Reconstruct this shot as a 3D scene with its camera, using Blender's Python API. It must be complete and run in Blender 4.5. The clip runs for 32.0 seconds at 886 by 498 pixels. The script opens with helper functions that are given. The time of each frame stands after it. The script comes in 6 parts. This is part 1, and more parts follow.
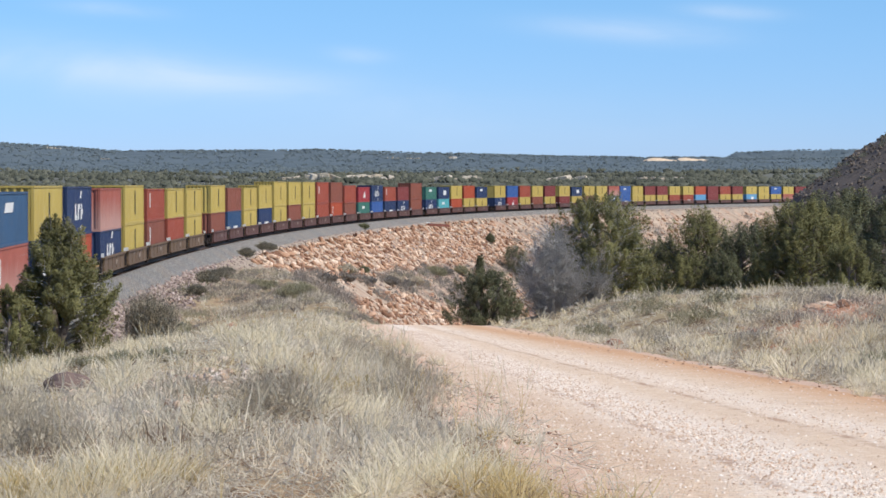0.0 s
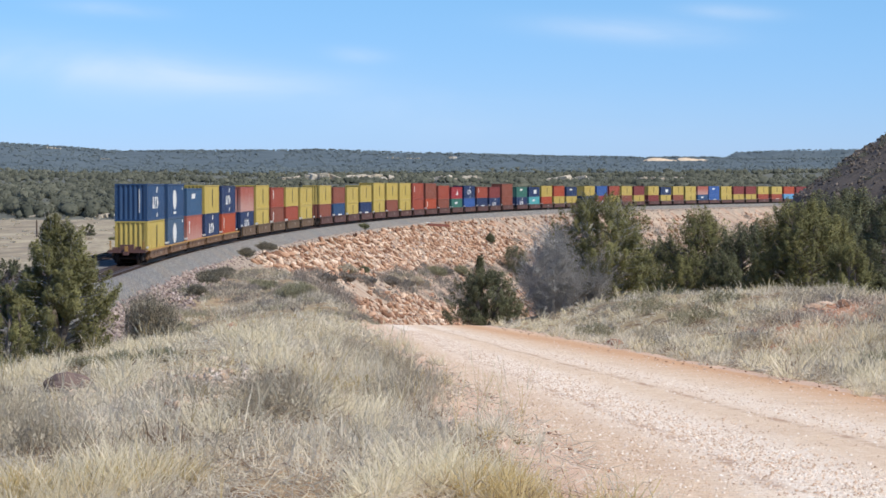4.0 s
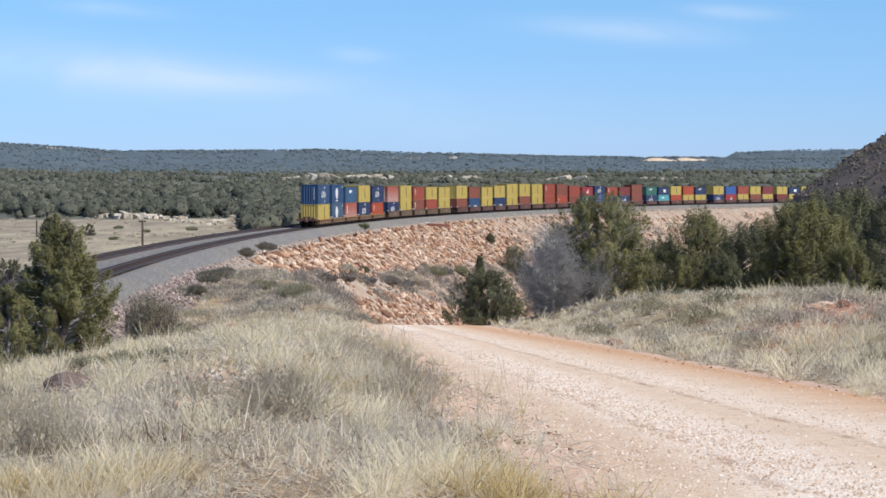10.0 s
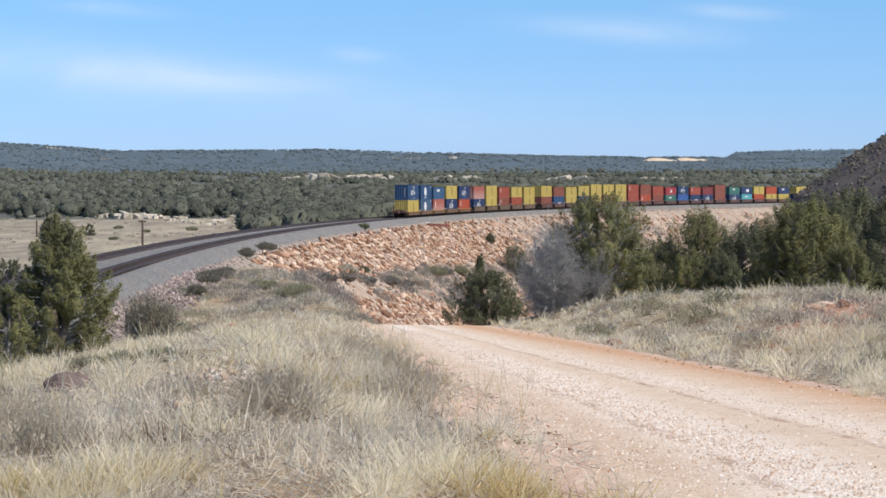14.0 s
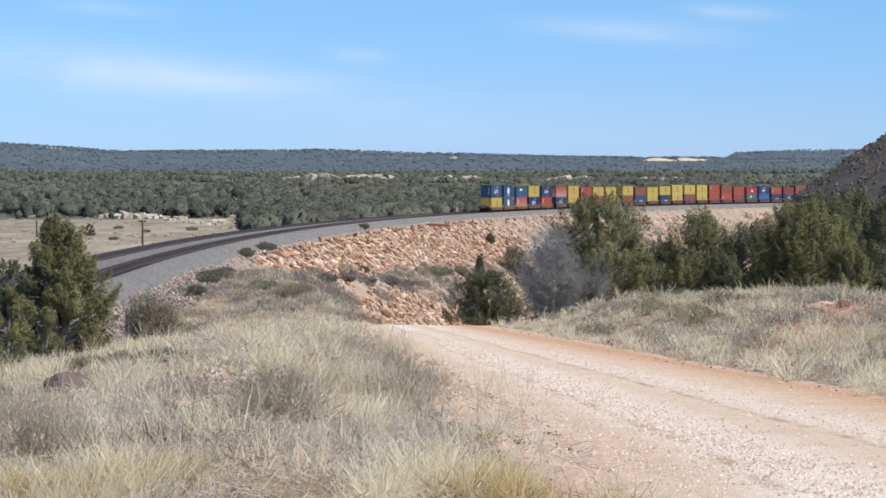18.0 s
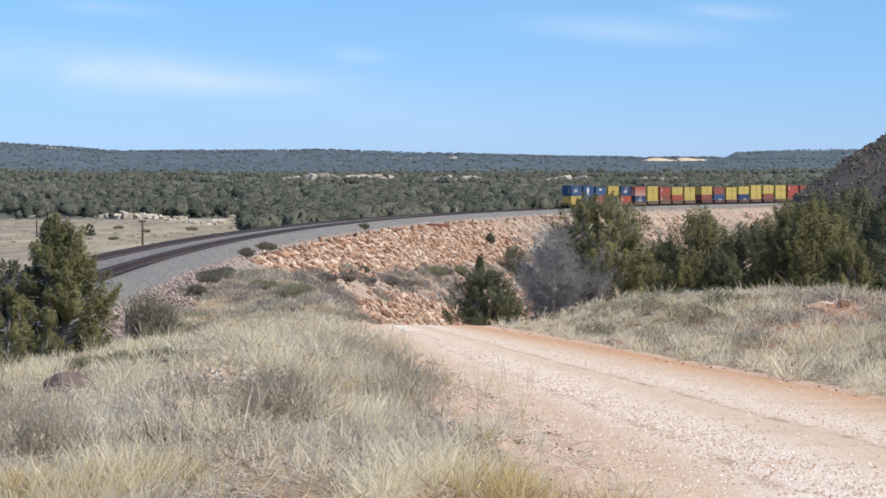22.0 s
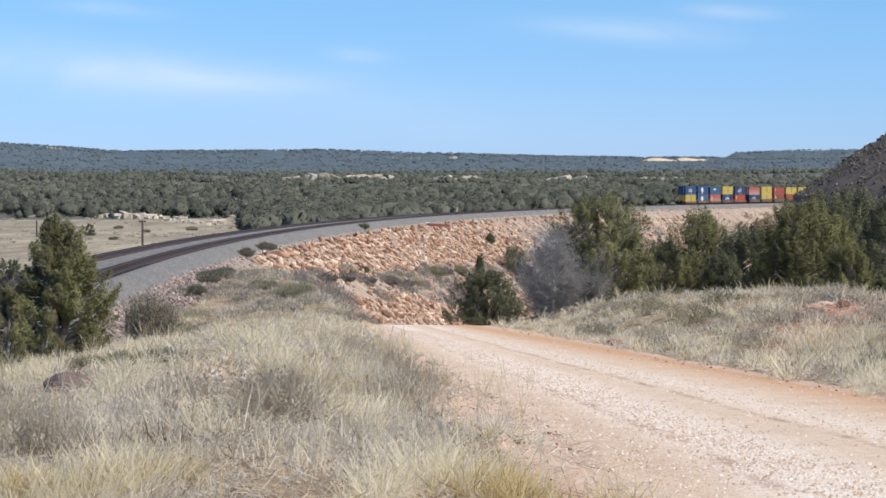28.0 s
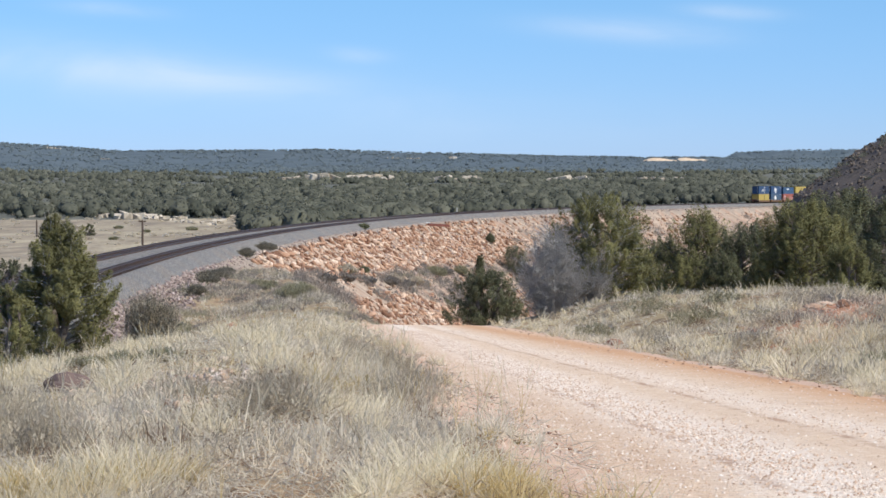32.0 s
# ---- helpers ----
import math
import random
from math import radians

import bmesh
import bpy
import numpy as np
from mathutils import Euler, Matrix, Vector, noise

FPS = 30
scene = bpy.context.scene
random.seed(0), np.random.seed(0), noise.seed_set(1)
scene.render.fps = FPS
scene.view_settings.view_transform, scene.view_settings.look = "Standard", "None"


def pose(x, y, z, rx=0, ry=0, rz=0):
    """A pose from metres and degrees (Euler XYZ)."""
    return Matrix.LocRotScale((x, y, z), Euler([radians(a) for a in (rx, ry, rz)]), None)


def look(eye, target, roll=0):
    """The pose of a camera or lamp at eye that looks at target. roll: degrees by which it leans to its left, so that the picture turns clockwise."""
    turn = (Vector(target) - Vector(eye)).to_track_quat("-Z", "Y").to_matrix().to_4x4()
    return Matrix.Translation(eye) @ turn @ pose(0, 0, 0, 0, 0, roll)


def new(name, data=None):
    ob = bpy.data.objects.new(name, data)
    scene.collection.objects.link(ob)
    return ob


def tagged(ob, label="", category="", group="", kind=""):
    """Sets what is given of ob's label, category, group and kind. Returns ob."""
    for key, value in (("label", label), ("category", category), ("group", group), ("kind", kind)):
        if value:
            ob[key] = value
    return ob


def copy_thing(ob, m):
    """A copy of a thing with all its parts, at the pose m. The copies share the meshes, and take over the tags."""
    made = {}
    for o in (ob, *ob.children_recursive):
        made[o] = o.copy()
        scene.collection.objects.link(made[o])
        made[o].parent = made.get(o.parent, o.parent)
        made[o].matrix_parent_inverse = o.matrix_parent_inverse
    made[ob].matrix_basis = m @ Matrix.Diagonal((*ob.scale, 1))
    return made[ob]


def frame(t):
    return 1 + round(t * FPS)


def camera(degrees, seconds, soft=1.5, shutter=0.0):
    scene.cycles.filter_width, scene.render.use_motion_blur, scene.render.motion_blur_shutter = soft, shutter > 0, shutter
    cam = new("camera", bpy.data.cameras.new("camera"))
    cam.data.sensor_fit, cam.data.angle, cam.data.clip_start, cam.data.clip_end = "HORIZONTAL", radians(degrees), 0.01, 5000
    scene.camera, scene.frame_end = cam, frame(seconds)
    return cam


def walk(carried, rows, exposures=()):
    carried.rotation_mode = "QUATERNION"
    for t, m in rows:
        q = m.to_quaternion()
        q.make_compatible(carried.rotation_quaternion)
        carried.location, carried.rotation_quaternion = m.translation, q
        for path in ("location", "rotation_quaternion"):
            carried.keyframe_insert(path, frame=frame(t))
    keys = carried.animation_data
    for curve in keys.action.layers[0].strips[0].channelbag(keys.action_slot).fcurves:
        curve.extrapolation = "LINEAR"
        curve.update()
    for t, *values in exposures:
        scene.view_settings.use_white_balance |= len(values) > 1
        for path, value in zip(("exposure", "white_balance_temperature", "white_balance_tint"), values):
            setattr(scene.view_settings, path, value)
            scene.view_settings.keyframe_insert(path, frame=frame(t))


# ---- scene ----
# One still camera on a rise beside a dirt road looks along a railway that swings away on a high fill.
EYE = Vector((0.0, 0.0, 6.02))
cam = camera(20.76, 32.0, soft=1.6, shutter=0.5)
walk(cam, [(0.0, pose(0, 0, 6.02, 88.474)), (32.0, pose(0, 0, 6.02, 88.474))],
     exposures=[(0.0, 0.0), (32.0, 0.0)])

# ---- world and sun ----
SUN_DIR = Vector((0.58, -0.32, 0.75)).normalized()
SUN_ELEV = math.asin(SUN_DIR.z)


def make_world():
    w = bpy.data.worlds.new("sky")
    scene.world = w
    w.use_nodes = True
    nt = w.node_tree
    nt.nodes.clear()
    n = nt.nodes.new
    sky = n("ShaderNodeTexSky")
    sky.sky_type = "NISHITA"
    sky.sun_disc = False
    sky.sun_elevation = SUN_ELEV
    sky.sun_rotation = math.atan2(SUN_DIR.x, SUN_DIR.y)
    sky.altitude = 1600
    sky.air_density, sky.dust_density, sky.ozone_density = 1.0, 0.25, 4.0
    tc = n("ShaderNodeTexCoord")
    sep = n("ShaderNodeSeparateXYZ")
    nt.links.new(tc.outputs["Generated"], sep.inputs[0])
    # thin cirrus: a few soft streaks, broken by stretched noise
    mp = n("ShaderNodeMapping")
    mp.inputs["Scale"].default_value = (7.0, 7.0, 22.0)
    mp.inputs["Rotation"].default_value = (0, 0.06, 0)
    nt.links.new(tc.outputs["Generated"], mp.inputs[0])
    no = n("ShaderNodeTexNoise")
    no.inputs["Scale"].default_value = 1.6
    no.inputs["Detail"].default_value = 6.0
    no.inputs["Roughness"].default_value = 0.55
    no.inputs["Distortion"].default_value = 0.5
    nt.links.new(mp.outputs[0], no.inputs["Vector"])
    lump = n("ShaderNodeMapRange")
    lump.inputs["From Min"].default_value, lump.inputs["From Max"].default_value = 0.22, 0.62
    nt.links.new(no.outputs["Fac"], lump.inputs["Value"])

    def op(kind, a, b=None):
        m = n("ShaderNodeMath")
        m.operation = kind
        for sock, v in zip(m.inputs, (a, b)):
            if v is None:
                continue
            if isinstance(v, (int, float)):
                sock.default_value = v
            else:
                nt.links.new(v, sock)
        return m.outputs[0]

    total = None
    for x0, z0, wx, wz, amount in ((-0.150, 0.0490, 0.066, 0.0105, 0.3), (-0.10, 0.0440, 0.05, 0.0065, 0.3), (0.077, 0.0635, 0.034, 0.0045, 0.5), (0.118, 0.0705, 0.018, 0.003, 0.34), (-0.135, 0.0715, 0.02, 0.003, 0.3), (-0.035, 0.0535, 0.012, 0.003, 0.25), (-0.02, 0.03, 0.12, 0.012, 0.12)):
        a = op("POWER", op("ABSOLUTE", op("DIVIDE", op("SUBTRACT", sep.outputs["X"], x0), wx)), 2.0)
        b = op("POWER", op("ABSOLUTE", op("DIVIDE", op("SUBTRACT", op("SUBTRACT", sep.outputs["Z"], z0), op("MULTIPLY", op("SUBTRACT", sep.outputs["X"], x0), -0.06)), wz)), 2.0)
        g = op("MULTIPLY", op("EXPONENT", op("MULTIPLY", op("ADD", a, b), -1.0)), amount)
        g = op("MULTIPLY", g, op("GREATER_THAN", sep.outputs["Y"], 0.0))
        total = g if total is None else op("ADD", total, g)
    rmp = n("ShaderNodeMath"); rmp.operation = "MULTIPLY"
    nt.links.new(total, rmp.inputs[0])
    nt.links.new(lump.outputs[0], rmp.inputs[1])
    mix = n("ShaderNodeMix"); mix.data_type = "RGBA"
    mix.inputs["B"].default_value = (8.2, 9.0, 10.2, 1)
    nt.links.new(rmp.outputs[0], mix.inputs["Factor"])
    tint = n("ShaderNodeMix"); tint.data_type, tint.blend_type = "RGBA", "MULTIPLY"
    tint.inputs["Factor"].default_value = 1.0
    height = n("ShaderNodeMapRange")
    height.inputs["From Min"].default_value, height.inputs["From Max"].default_value = 0.012, 0.085
    nt.links.new(sep.outputs["Z"], height.inputs["Value"])
    air = n("ShaderNodeMix"); air.data_type = "RGBA"
    air.inputs["A"].default_value, air.inputs["B"].default_value = (0.65, 0.86, 1.42, 1), (0.72, 1.02, 1.32, 1)
    nt.links.new(height.outputs[0], air.inputs["Factor"])
    nt.links.new(air.outputs["Result"], tint.inputs["B"])
    nt.links.new(sky.outputs[0], tint.inputs["A"])
    nt.links.new(tint.outputs["Result"], mix.inputs["A"])
    bg = n("ShaderNodeBackground"); bg.inputs["Strength"].default_value = 0.103
    out = n("ShaderNodeOutputWorld")
    nt.links.new(mix.outputs["Result"], bg.inputs[0])
    nt.links.new(bg.outputs[0], out.inputs[0])


make_world()
sun = new("sun", bpy.data.lights.new("sun", "SUN"))
sun.data.energy, sun.data.angle, sun.data.color = 5.0, radians(0.53), (1.0, 0.955, 0.88)
sun.matrix_world = look(Vector((0, 0, 300)) + SUN_DIR * 50, (0, 0, 300))


# ---- materials ----
def rgb(h):
    c = [int(h[i:i + 2], 16) / 255 for i in (0, 2, 4)]
    return tuple(v / 12.92 if v <= 0.04045 else ((v + 0.055) / 1.055) ** 2.4 for v in c) + (1.0,)


class Nodes:
    """A small wrapper to write node trees in few lines."""

    def __init__(self, name):
        self.m = bpy.data.materials.new(name)
        self.m.use_nodes = True
        self.nt = self.m.node_tree
        self.b = self.nt.nodes["Principled BSDF"]
        self.co = self.nt.nodes.new("ShaderNodeTexCoord")

    def put(self, sock, val):
        if isinstance(val, bpy.types.NodeSocket):
            self.nt.links.new(val, sock)
        else:
            sock.default_value = val

    def noise(self, scale, detail=4, rough=0.6, vec=None, dist=0.0):
        n = self.nt.nodes.new("ShaderNodeTexNoise")
        self.nt.links.new(vec or self.co.outputs["Object"], n.inputs["Vector"])
        n.inputs["Scale"].default_value, n.inputs["Detail"].default_value = scale, detail
        n.inputs["Roughness"].default_value, n.inputs["Distortion"].default_value = rough, dist
        return n.outputs["Fac"]

    def stretch(self, sx, sy, sz, rz=0.0):
        n = self.nt.nodes.new("ShaderNodeMapping")
        self.nt.links.new(self.co.outputs["Object"], n.inputs[0])
        n.inputs["Scale"].default_value = (sx, sy, sz)
        n.inputs["Rotation"].default_value = (0, 0, rz)
        return n.outputs[0]

    def voronoi(self, scale, out="Distance", vec=None):
        n = self.nt.nodes.new("ShaderNodeTexVoronoi")
        self.nt.links.new(vec or self.co.outputs["Object"], n.inputs["Vector"])
        n.inputs["Scale"].default_value = scale
        return n.outputs[out]

    def attr(self, name):
        n = self.nt.nodes.new("ShaderNodeAttribute")
        n.attribute_name = name
        return n.outputs["Fac"]

    def island(self):
        return self.nt.nodes.new("ShaderNodeNewGeometry").outputs["Random Per Island"]

    def each(self):
        return self.nt.nodes.new("ShaderNodeObjectInfo").outputs["Random"]

    def ramp(self, fac, *stops):
        n = self.nt.nodes.new("ShaderNodeValToRGB")
        e = n.color_ramp.elements
        while len(e) < len(stops):
            e.new(0.5)
        for el, (pos, c) in zip(e, stops):
            el.position = pos
            el.color = rgb(c) if isinstance(c, str) else (c, c, c, 1)
        self.nt.links.new(fac, n.inputs[0])
        return n.outputs[0]

    def mix(self, fac, a, b, mode="MIX"):
        n = self.nt.nodes.new("ShaderNodeMix")
        n.data_type, n.blend_type = "RGBA", mode
        for key, v in (("Factor", fac), ("A", a), ("B", b)):
            self.put(n.inputs[key], rgb(v) if isinstance(v, str) else v)
        return n.outputs["Result"]

    def math(self, op, a, b=0.0):
        n = self.nt.nodes.new("ShaderNodeMath")
        n.operation = op
        self.put(n.inputs[0], a)
        self.put(n.inputs[1], b)
        return n.outputs[0]

    def remap(self, v, a, b, c=0.0, d=1.0):
        n = self.nt.nodes.new("ShaderNodeMapRange")
        self.put(n.inputs["Value"], v)
        for key, x in (("From Min", a), ("From Max", b), ("To Min", c), ("To Max", d)):
            n.inputs[key].default_value = x
        return n.outputs[0]

    def bump(self, height, strength=0.4, dist=0.02):
        n = self.nt.nodes.new("ShaderNodeBump")
        n.inputs["Strength"].default_value, n.inputs["Distance"].default_value = strength, dist
        self.nt.links.new(height, n.inputs["Height"])
        self.nt.links.new(n.outputs[0], self.b.inputs["Normal"])

    def done(self, color, rough=0.9, metal=0.0, spec=0.3):
        self.put(self.b.inputs["Base Color"], rgb(color) if isinstance(color, str) else color)
        self.put(self.b.inputs["Roughness"], rough)
        self.b.inputs["Metallic"].default_value = metal
        self.b.inputs["Specular IOR Level"].default_value = spec
        return self.m


def paint(name, base, dark, rough=0.5, worn="8a7a68", chalk=""):
    """Weathered container or wagon paint: faded patches, streaks running down, rust specks."""
    k = Nodes(name)
    big = k.noise(0.6, 3)
    streak = k.noise(1.0, 5, 0.65, k.stretch(3.0, 3.0, 0.35))
    c = k.mix(k.remap(big, 0.3, 0.7), base, dark)
    c = k.mix(k.remap(streak, 0.55, 0.8, 0, 0.45), c, worn)
    c = k.mix(k.remap(k.each(), 0, 1, 0, 0.28), c, dark)
    c = k.mix(0.05, c, "a8a196")
    if chalk:
        h = k.nt.nodes.new("ShaderNodeSeparateXYZ")
        k.nt.links.new(k.co.outputs["Object"], h.inputs[0])
        c = k.mix(k.remap(k.math("ADD", h.outputs[2], k.remap(streak, 0.3, 0.7, -0.4, 0.4)), 2.1, 0.5, 0, 0.6), c, chalk)
    speck = k.noise(9.0, 3, 0.7)
    c = k.mix(k.remap(speck, 0.68, 0.8, 0, 0.5), c, "4a2a1c")
    k.bump(k.noise(5.0, 3), 0.15, 0.02)
    return k.done(c, k.remap(streak, 0.3, 0.7, rough - 0.1, rough + 0.2))


def plain(name, a, b, scale=6.0, rough=0.8, metal=0.0, bump=0.2):
    k = Nodes(name)
    c = k.mix(k.remap(k.noise(scale, 5, 0.65), 0.3, 0.7), a, b)
    c = k.mix(k.remap(k.noise(scale * 0.13, 3), 0.4, 0.7, 0, 0.5), c, b)
    k.bump(k.noise(scale * 3, 4), bump, 0.02)
    return k.done(c, rough, metal)


def leafy(name, a, b, c2, rough=0.7, trans=0.35, dark_tone="40463c", share=0.3, by_piece=1.0):
    """Foliage or dry blades: every piece its own shade."""
    k = Nodes(name)
    r = k.remap(k.island(), 0.0, 1.0, 0.5 - 0.5 * by_piece, 0.5 + 0.5 * by_piece)
    c = k.ramp(r, (0.0, a), (0.55, b), (1.0, c2))
    c = k.mix(k.remap(k.noise(0.7, 2), 0.35, 0.65, 0, 0.5), c, a)
    c = k.mix(k.remap(k.noise(0.05, 3), 0.35, 0.65, 0, 0.45), c, c2)
    c = k.mix(k.remap(k.attr("tone"), 0.0, 1.0, 0.0, share), c, dark_tone)
    k.done(c, rough, 0.0, 0.2 if rough < 1 else 0.02)
    tr = k.nt.nodes.new("ShaderNodeBsdfTranslucent")
    k.nt.links.new(c, tr.inputs["Color"])
    mx = k.nt.nodes.new("ShaderNodeMixShader")
    mx.inputs[0].default_value = trans
    k.nt.links.new(k.b.outputs[0], mx.inputs[1])
    k.nt.links.new(tr.outputs[0], mx.inputs[2])
    k.nt.links.new(mx.outputs[0], k.nt.nodes["Material Output"].inputs["Surface"])
    return k.m


def rock_mat(name, a, b, c2):
    k = Nodes(name)
    r = k.math("FRACT", k.math("ADD", k.each(), k.island()))
    c = k.ramp(r, (0.0, a), (0.5, b), (1.0, c2))
    c = k.mix(k.remap(k.noise(3.0, 5, 0.7), 0.4, 0.75, 0, 0.7), c, a)
    k.bump(k.noise(4.0, 6, 0.7), 0.6, 0.08)
    return k.done(c, 0.92)


M = {}
M["yellow"] = paint("yellow_paint", "b9a455", "aa954a", 0.5)
M["blue"] = paint("blue_paint", "1a456e", "173c60", 0.45, "5b7391")
M["navy"] = paint("navy_paint", "0f2f5c", "0d284c", 0.45, "3d5270")
M["slate"] = paint("slate_blue_paint", "3d5a74", "354c63", 0.5, "5b7391")
M["brightblue"] = paint("bright_blue_paint", "28589c", "244c88", 0.45, "6f8fb5")
M["skyblue"] = paint("pale_blue_paint", "5f9cc4", "5288ad", 0.5, "8fb0c4")
M["teal"] = paint("teal_paint", "4fa6ab", "448f96", 0.5, "7fa9aa")
M["green"] = paint("green_paint", "2f6e62", "285d53", 0.5, "5d7f74")
M["red"] = paint("red_paint", "99442f", "873a2a", 0.5, "a87464")
M["orange"] = paint("orange_red_paint", "a84527", "953c22", 0.5, "a87454")
M["brown"] = paint("red_brown_paint", "864837", "723e30", 0.55, "8f6a5c")
M["maroon"] = paint("maroon_paint", "7c3030", "6c2a2a", 0.55, "8f6a5c")
M["faded"] = paint("faded_red_paint", "a45a4c", "8f4a3e", 0.6, "bfa398", chalk="b59a90")
M["crimson"] = paint("crimson_paint", "9c2b33", "86252c", 0.5, "94605c")
M["steelblue"] = paint("steel_blue_paint", "2b5478", "274a69", 0.5, "5b7391")
M["car_brown"] = paint("wagon_brown_paint", "60403a", "51342f", 0.6, "705c54")
M["car_umber"] = paint("wagon_umber_paint", "6c5640", "5d4936", 0.6, "7d6c58")
M["car_tan"] = paint("wagon_tan_paint", "77593f", "684c35", 0.6, "8d7a62")
M["deck_yellow"] = paint("deck_yellow_paint", "b58a45", "96703a", 0.6, "8a6a48")
M["white"] = plain("white_marking", "e4e4e0", "c8c8c2", 4.0, 0.6)
M["dark_mark"] = plain("dark_marking", "4a4326", "3a3520", 4.0, 0.6)
M["steel_dark"] = plain("dark_running_gear", "2a2522", "3b322c", 5.0, 0.7, 0.3)
M["wheel"] = plain("wheel_steel", "3a3330", "5a4a40", 5.0, 0.5, 0.7)
M["rail"] = plain("rail_steel", "453a34", "57483f", 3.0, 0.5, 0.3)
M["tie"] = plain("sleeper_wood", "3a2e28", "4a3b33", 4.0, 0.9)
M["bark"] = plain("juniper_bark", "6b6058", "8c8278", 9.0, 0.95, 0, 0.5)
M["deadwood"] = plain("grey_dead_twigs", "969492", "b6b3ae", 9.0, 0.95)
M["juniper"] = leafy("juniper_foliage", "5f634c", "7b7d60", "9a9b78", 0.9, 0.45, "4e5143", 0.6, 0.6)
M["juniper_warm"] = leafy("olive_juniper_foliage", "706f4a", "908e5e", "b4af7e", 0.9, 0.45, "5a5a42", 0.6, 0.6)
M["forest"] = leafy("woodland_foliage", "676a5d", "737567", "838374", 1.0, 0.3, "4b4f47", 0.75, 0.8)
# the haze over the far ridges is painted into these blue-grey leaf colours
M["hazed_forest"] = leafy("hazed_woodland_foliage", "6b787e", "727e83", "798588", 1.0, 0.3, "626e74", 0.6, 0.2)
M["sage"] = leafy("grey_green_shrub", "7f7d62", "9b987b", "b8b395")
M["greyshrub"] = leafy("grey_dry_shrub", "aea28e", "c8bca6", "e0d6c0")
M["darkshrub"] = leafy("dark_sagebrush", "646156", "7b7767", "979180")
M["slatebrush"] = leafy("slate_grey_brush", "77716b", "8c857d", "a49d92")
M["paletwig"] = leafy("bleached_twigs", "ccbea4", "e0d4ba", "f2e8d2")
M["brownshrub"] = leafy("brown_dead_brush", "7a6553", "937d69", "ab9782")
M["grass"] = leafy("dry_grass_blades", "c4b690", "e0d4b2", "f4ecd8", 0.65, 0.45, "a0937a", 0.55)
M["grass_gold"] = leafy("golden_grass_blades", "a89060", "c4ac78", "d8c698", 0.65, 0.4, "8f8048", 0.7)
M["grass_grey"] = leafy("grey_grass_blades", "b8ae98", "d6ccb6", "eee6d6", 0.65, 0.45, "948a7a", 0.6)
M["rock"] = rock_mat("red_sandstone", "775644", "bc9578", "e9d3bc")
M["rock_grey"] = rock_mat("pinkish_rubble", "776862", "9b8981", "c4b5ab")
M["rock_dark"] = rock_mat("dark_basalt", "4f4943", "685f57", "857a6e")
M["rock_white"] = rock_mat("pale_limestone", "ab9f8c", "bfb4a2", "d0c7b8")
M["boulder"] = rock_mat("purple_brown_stone", "6e5d56", "83716a", "988880")
M["pebble"] = rock_mat("road_pebbles", "b3967e", "d6bca4", "f2e9de")


def ballast_mat():
    k = Nodes("ballast_gravel")
    v = k.voronoi(9.0, "Color")
    c = k.mix(k.remap(k.noise(3.2, 8, 0.9), 0.42, 0.58), "4a4a49", "838280")
    c = k.mix(k.remap(k.noise(0.25, 3), 0.4, 0.65, 0.1, 0.55), c, "82776a")
    c = k.mix(k.remap(v, 0.55, 0.9, 0, 0.5), c, "b4b2ab")
    k.bump(k.noise(9.0, 6, 0.85), 0.8, 0.06)
    return k.done(c, 0.95)


M["ballast"] = ballast_mat()


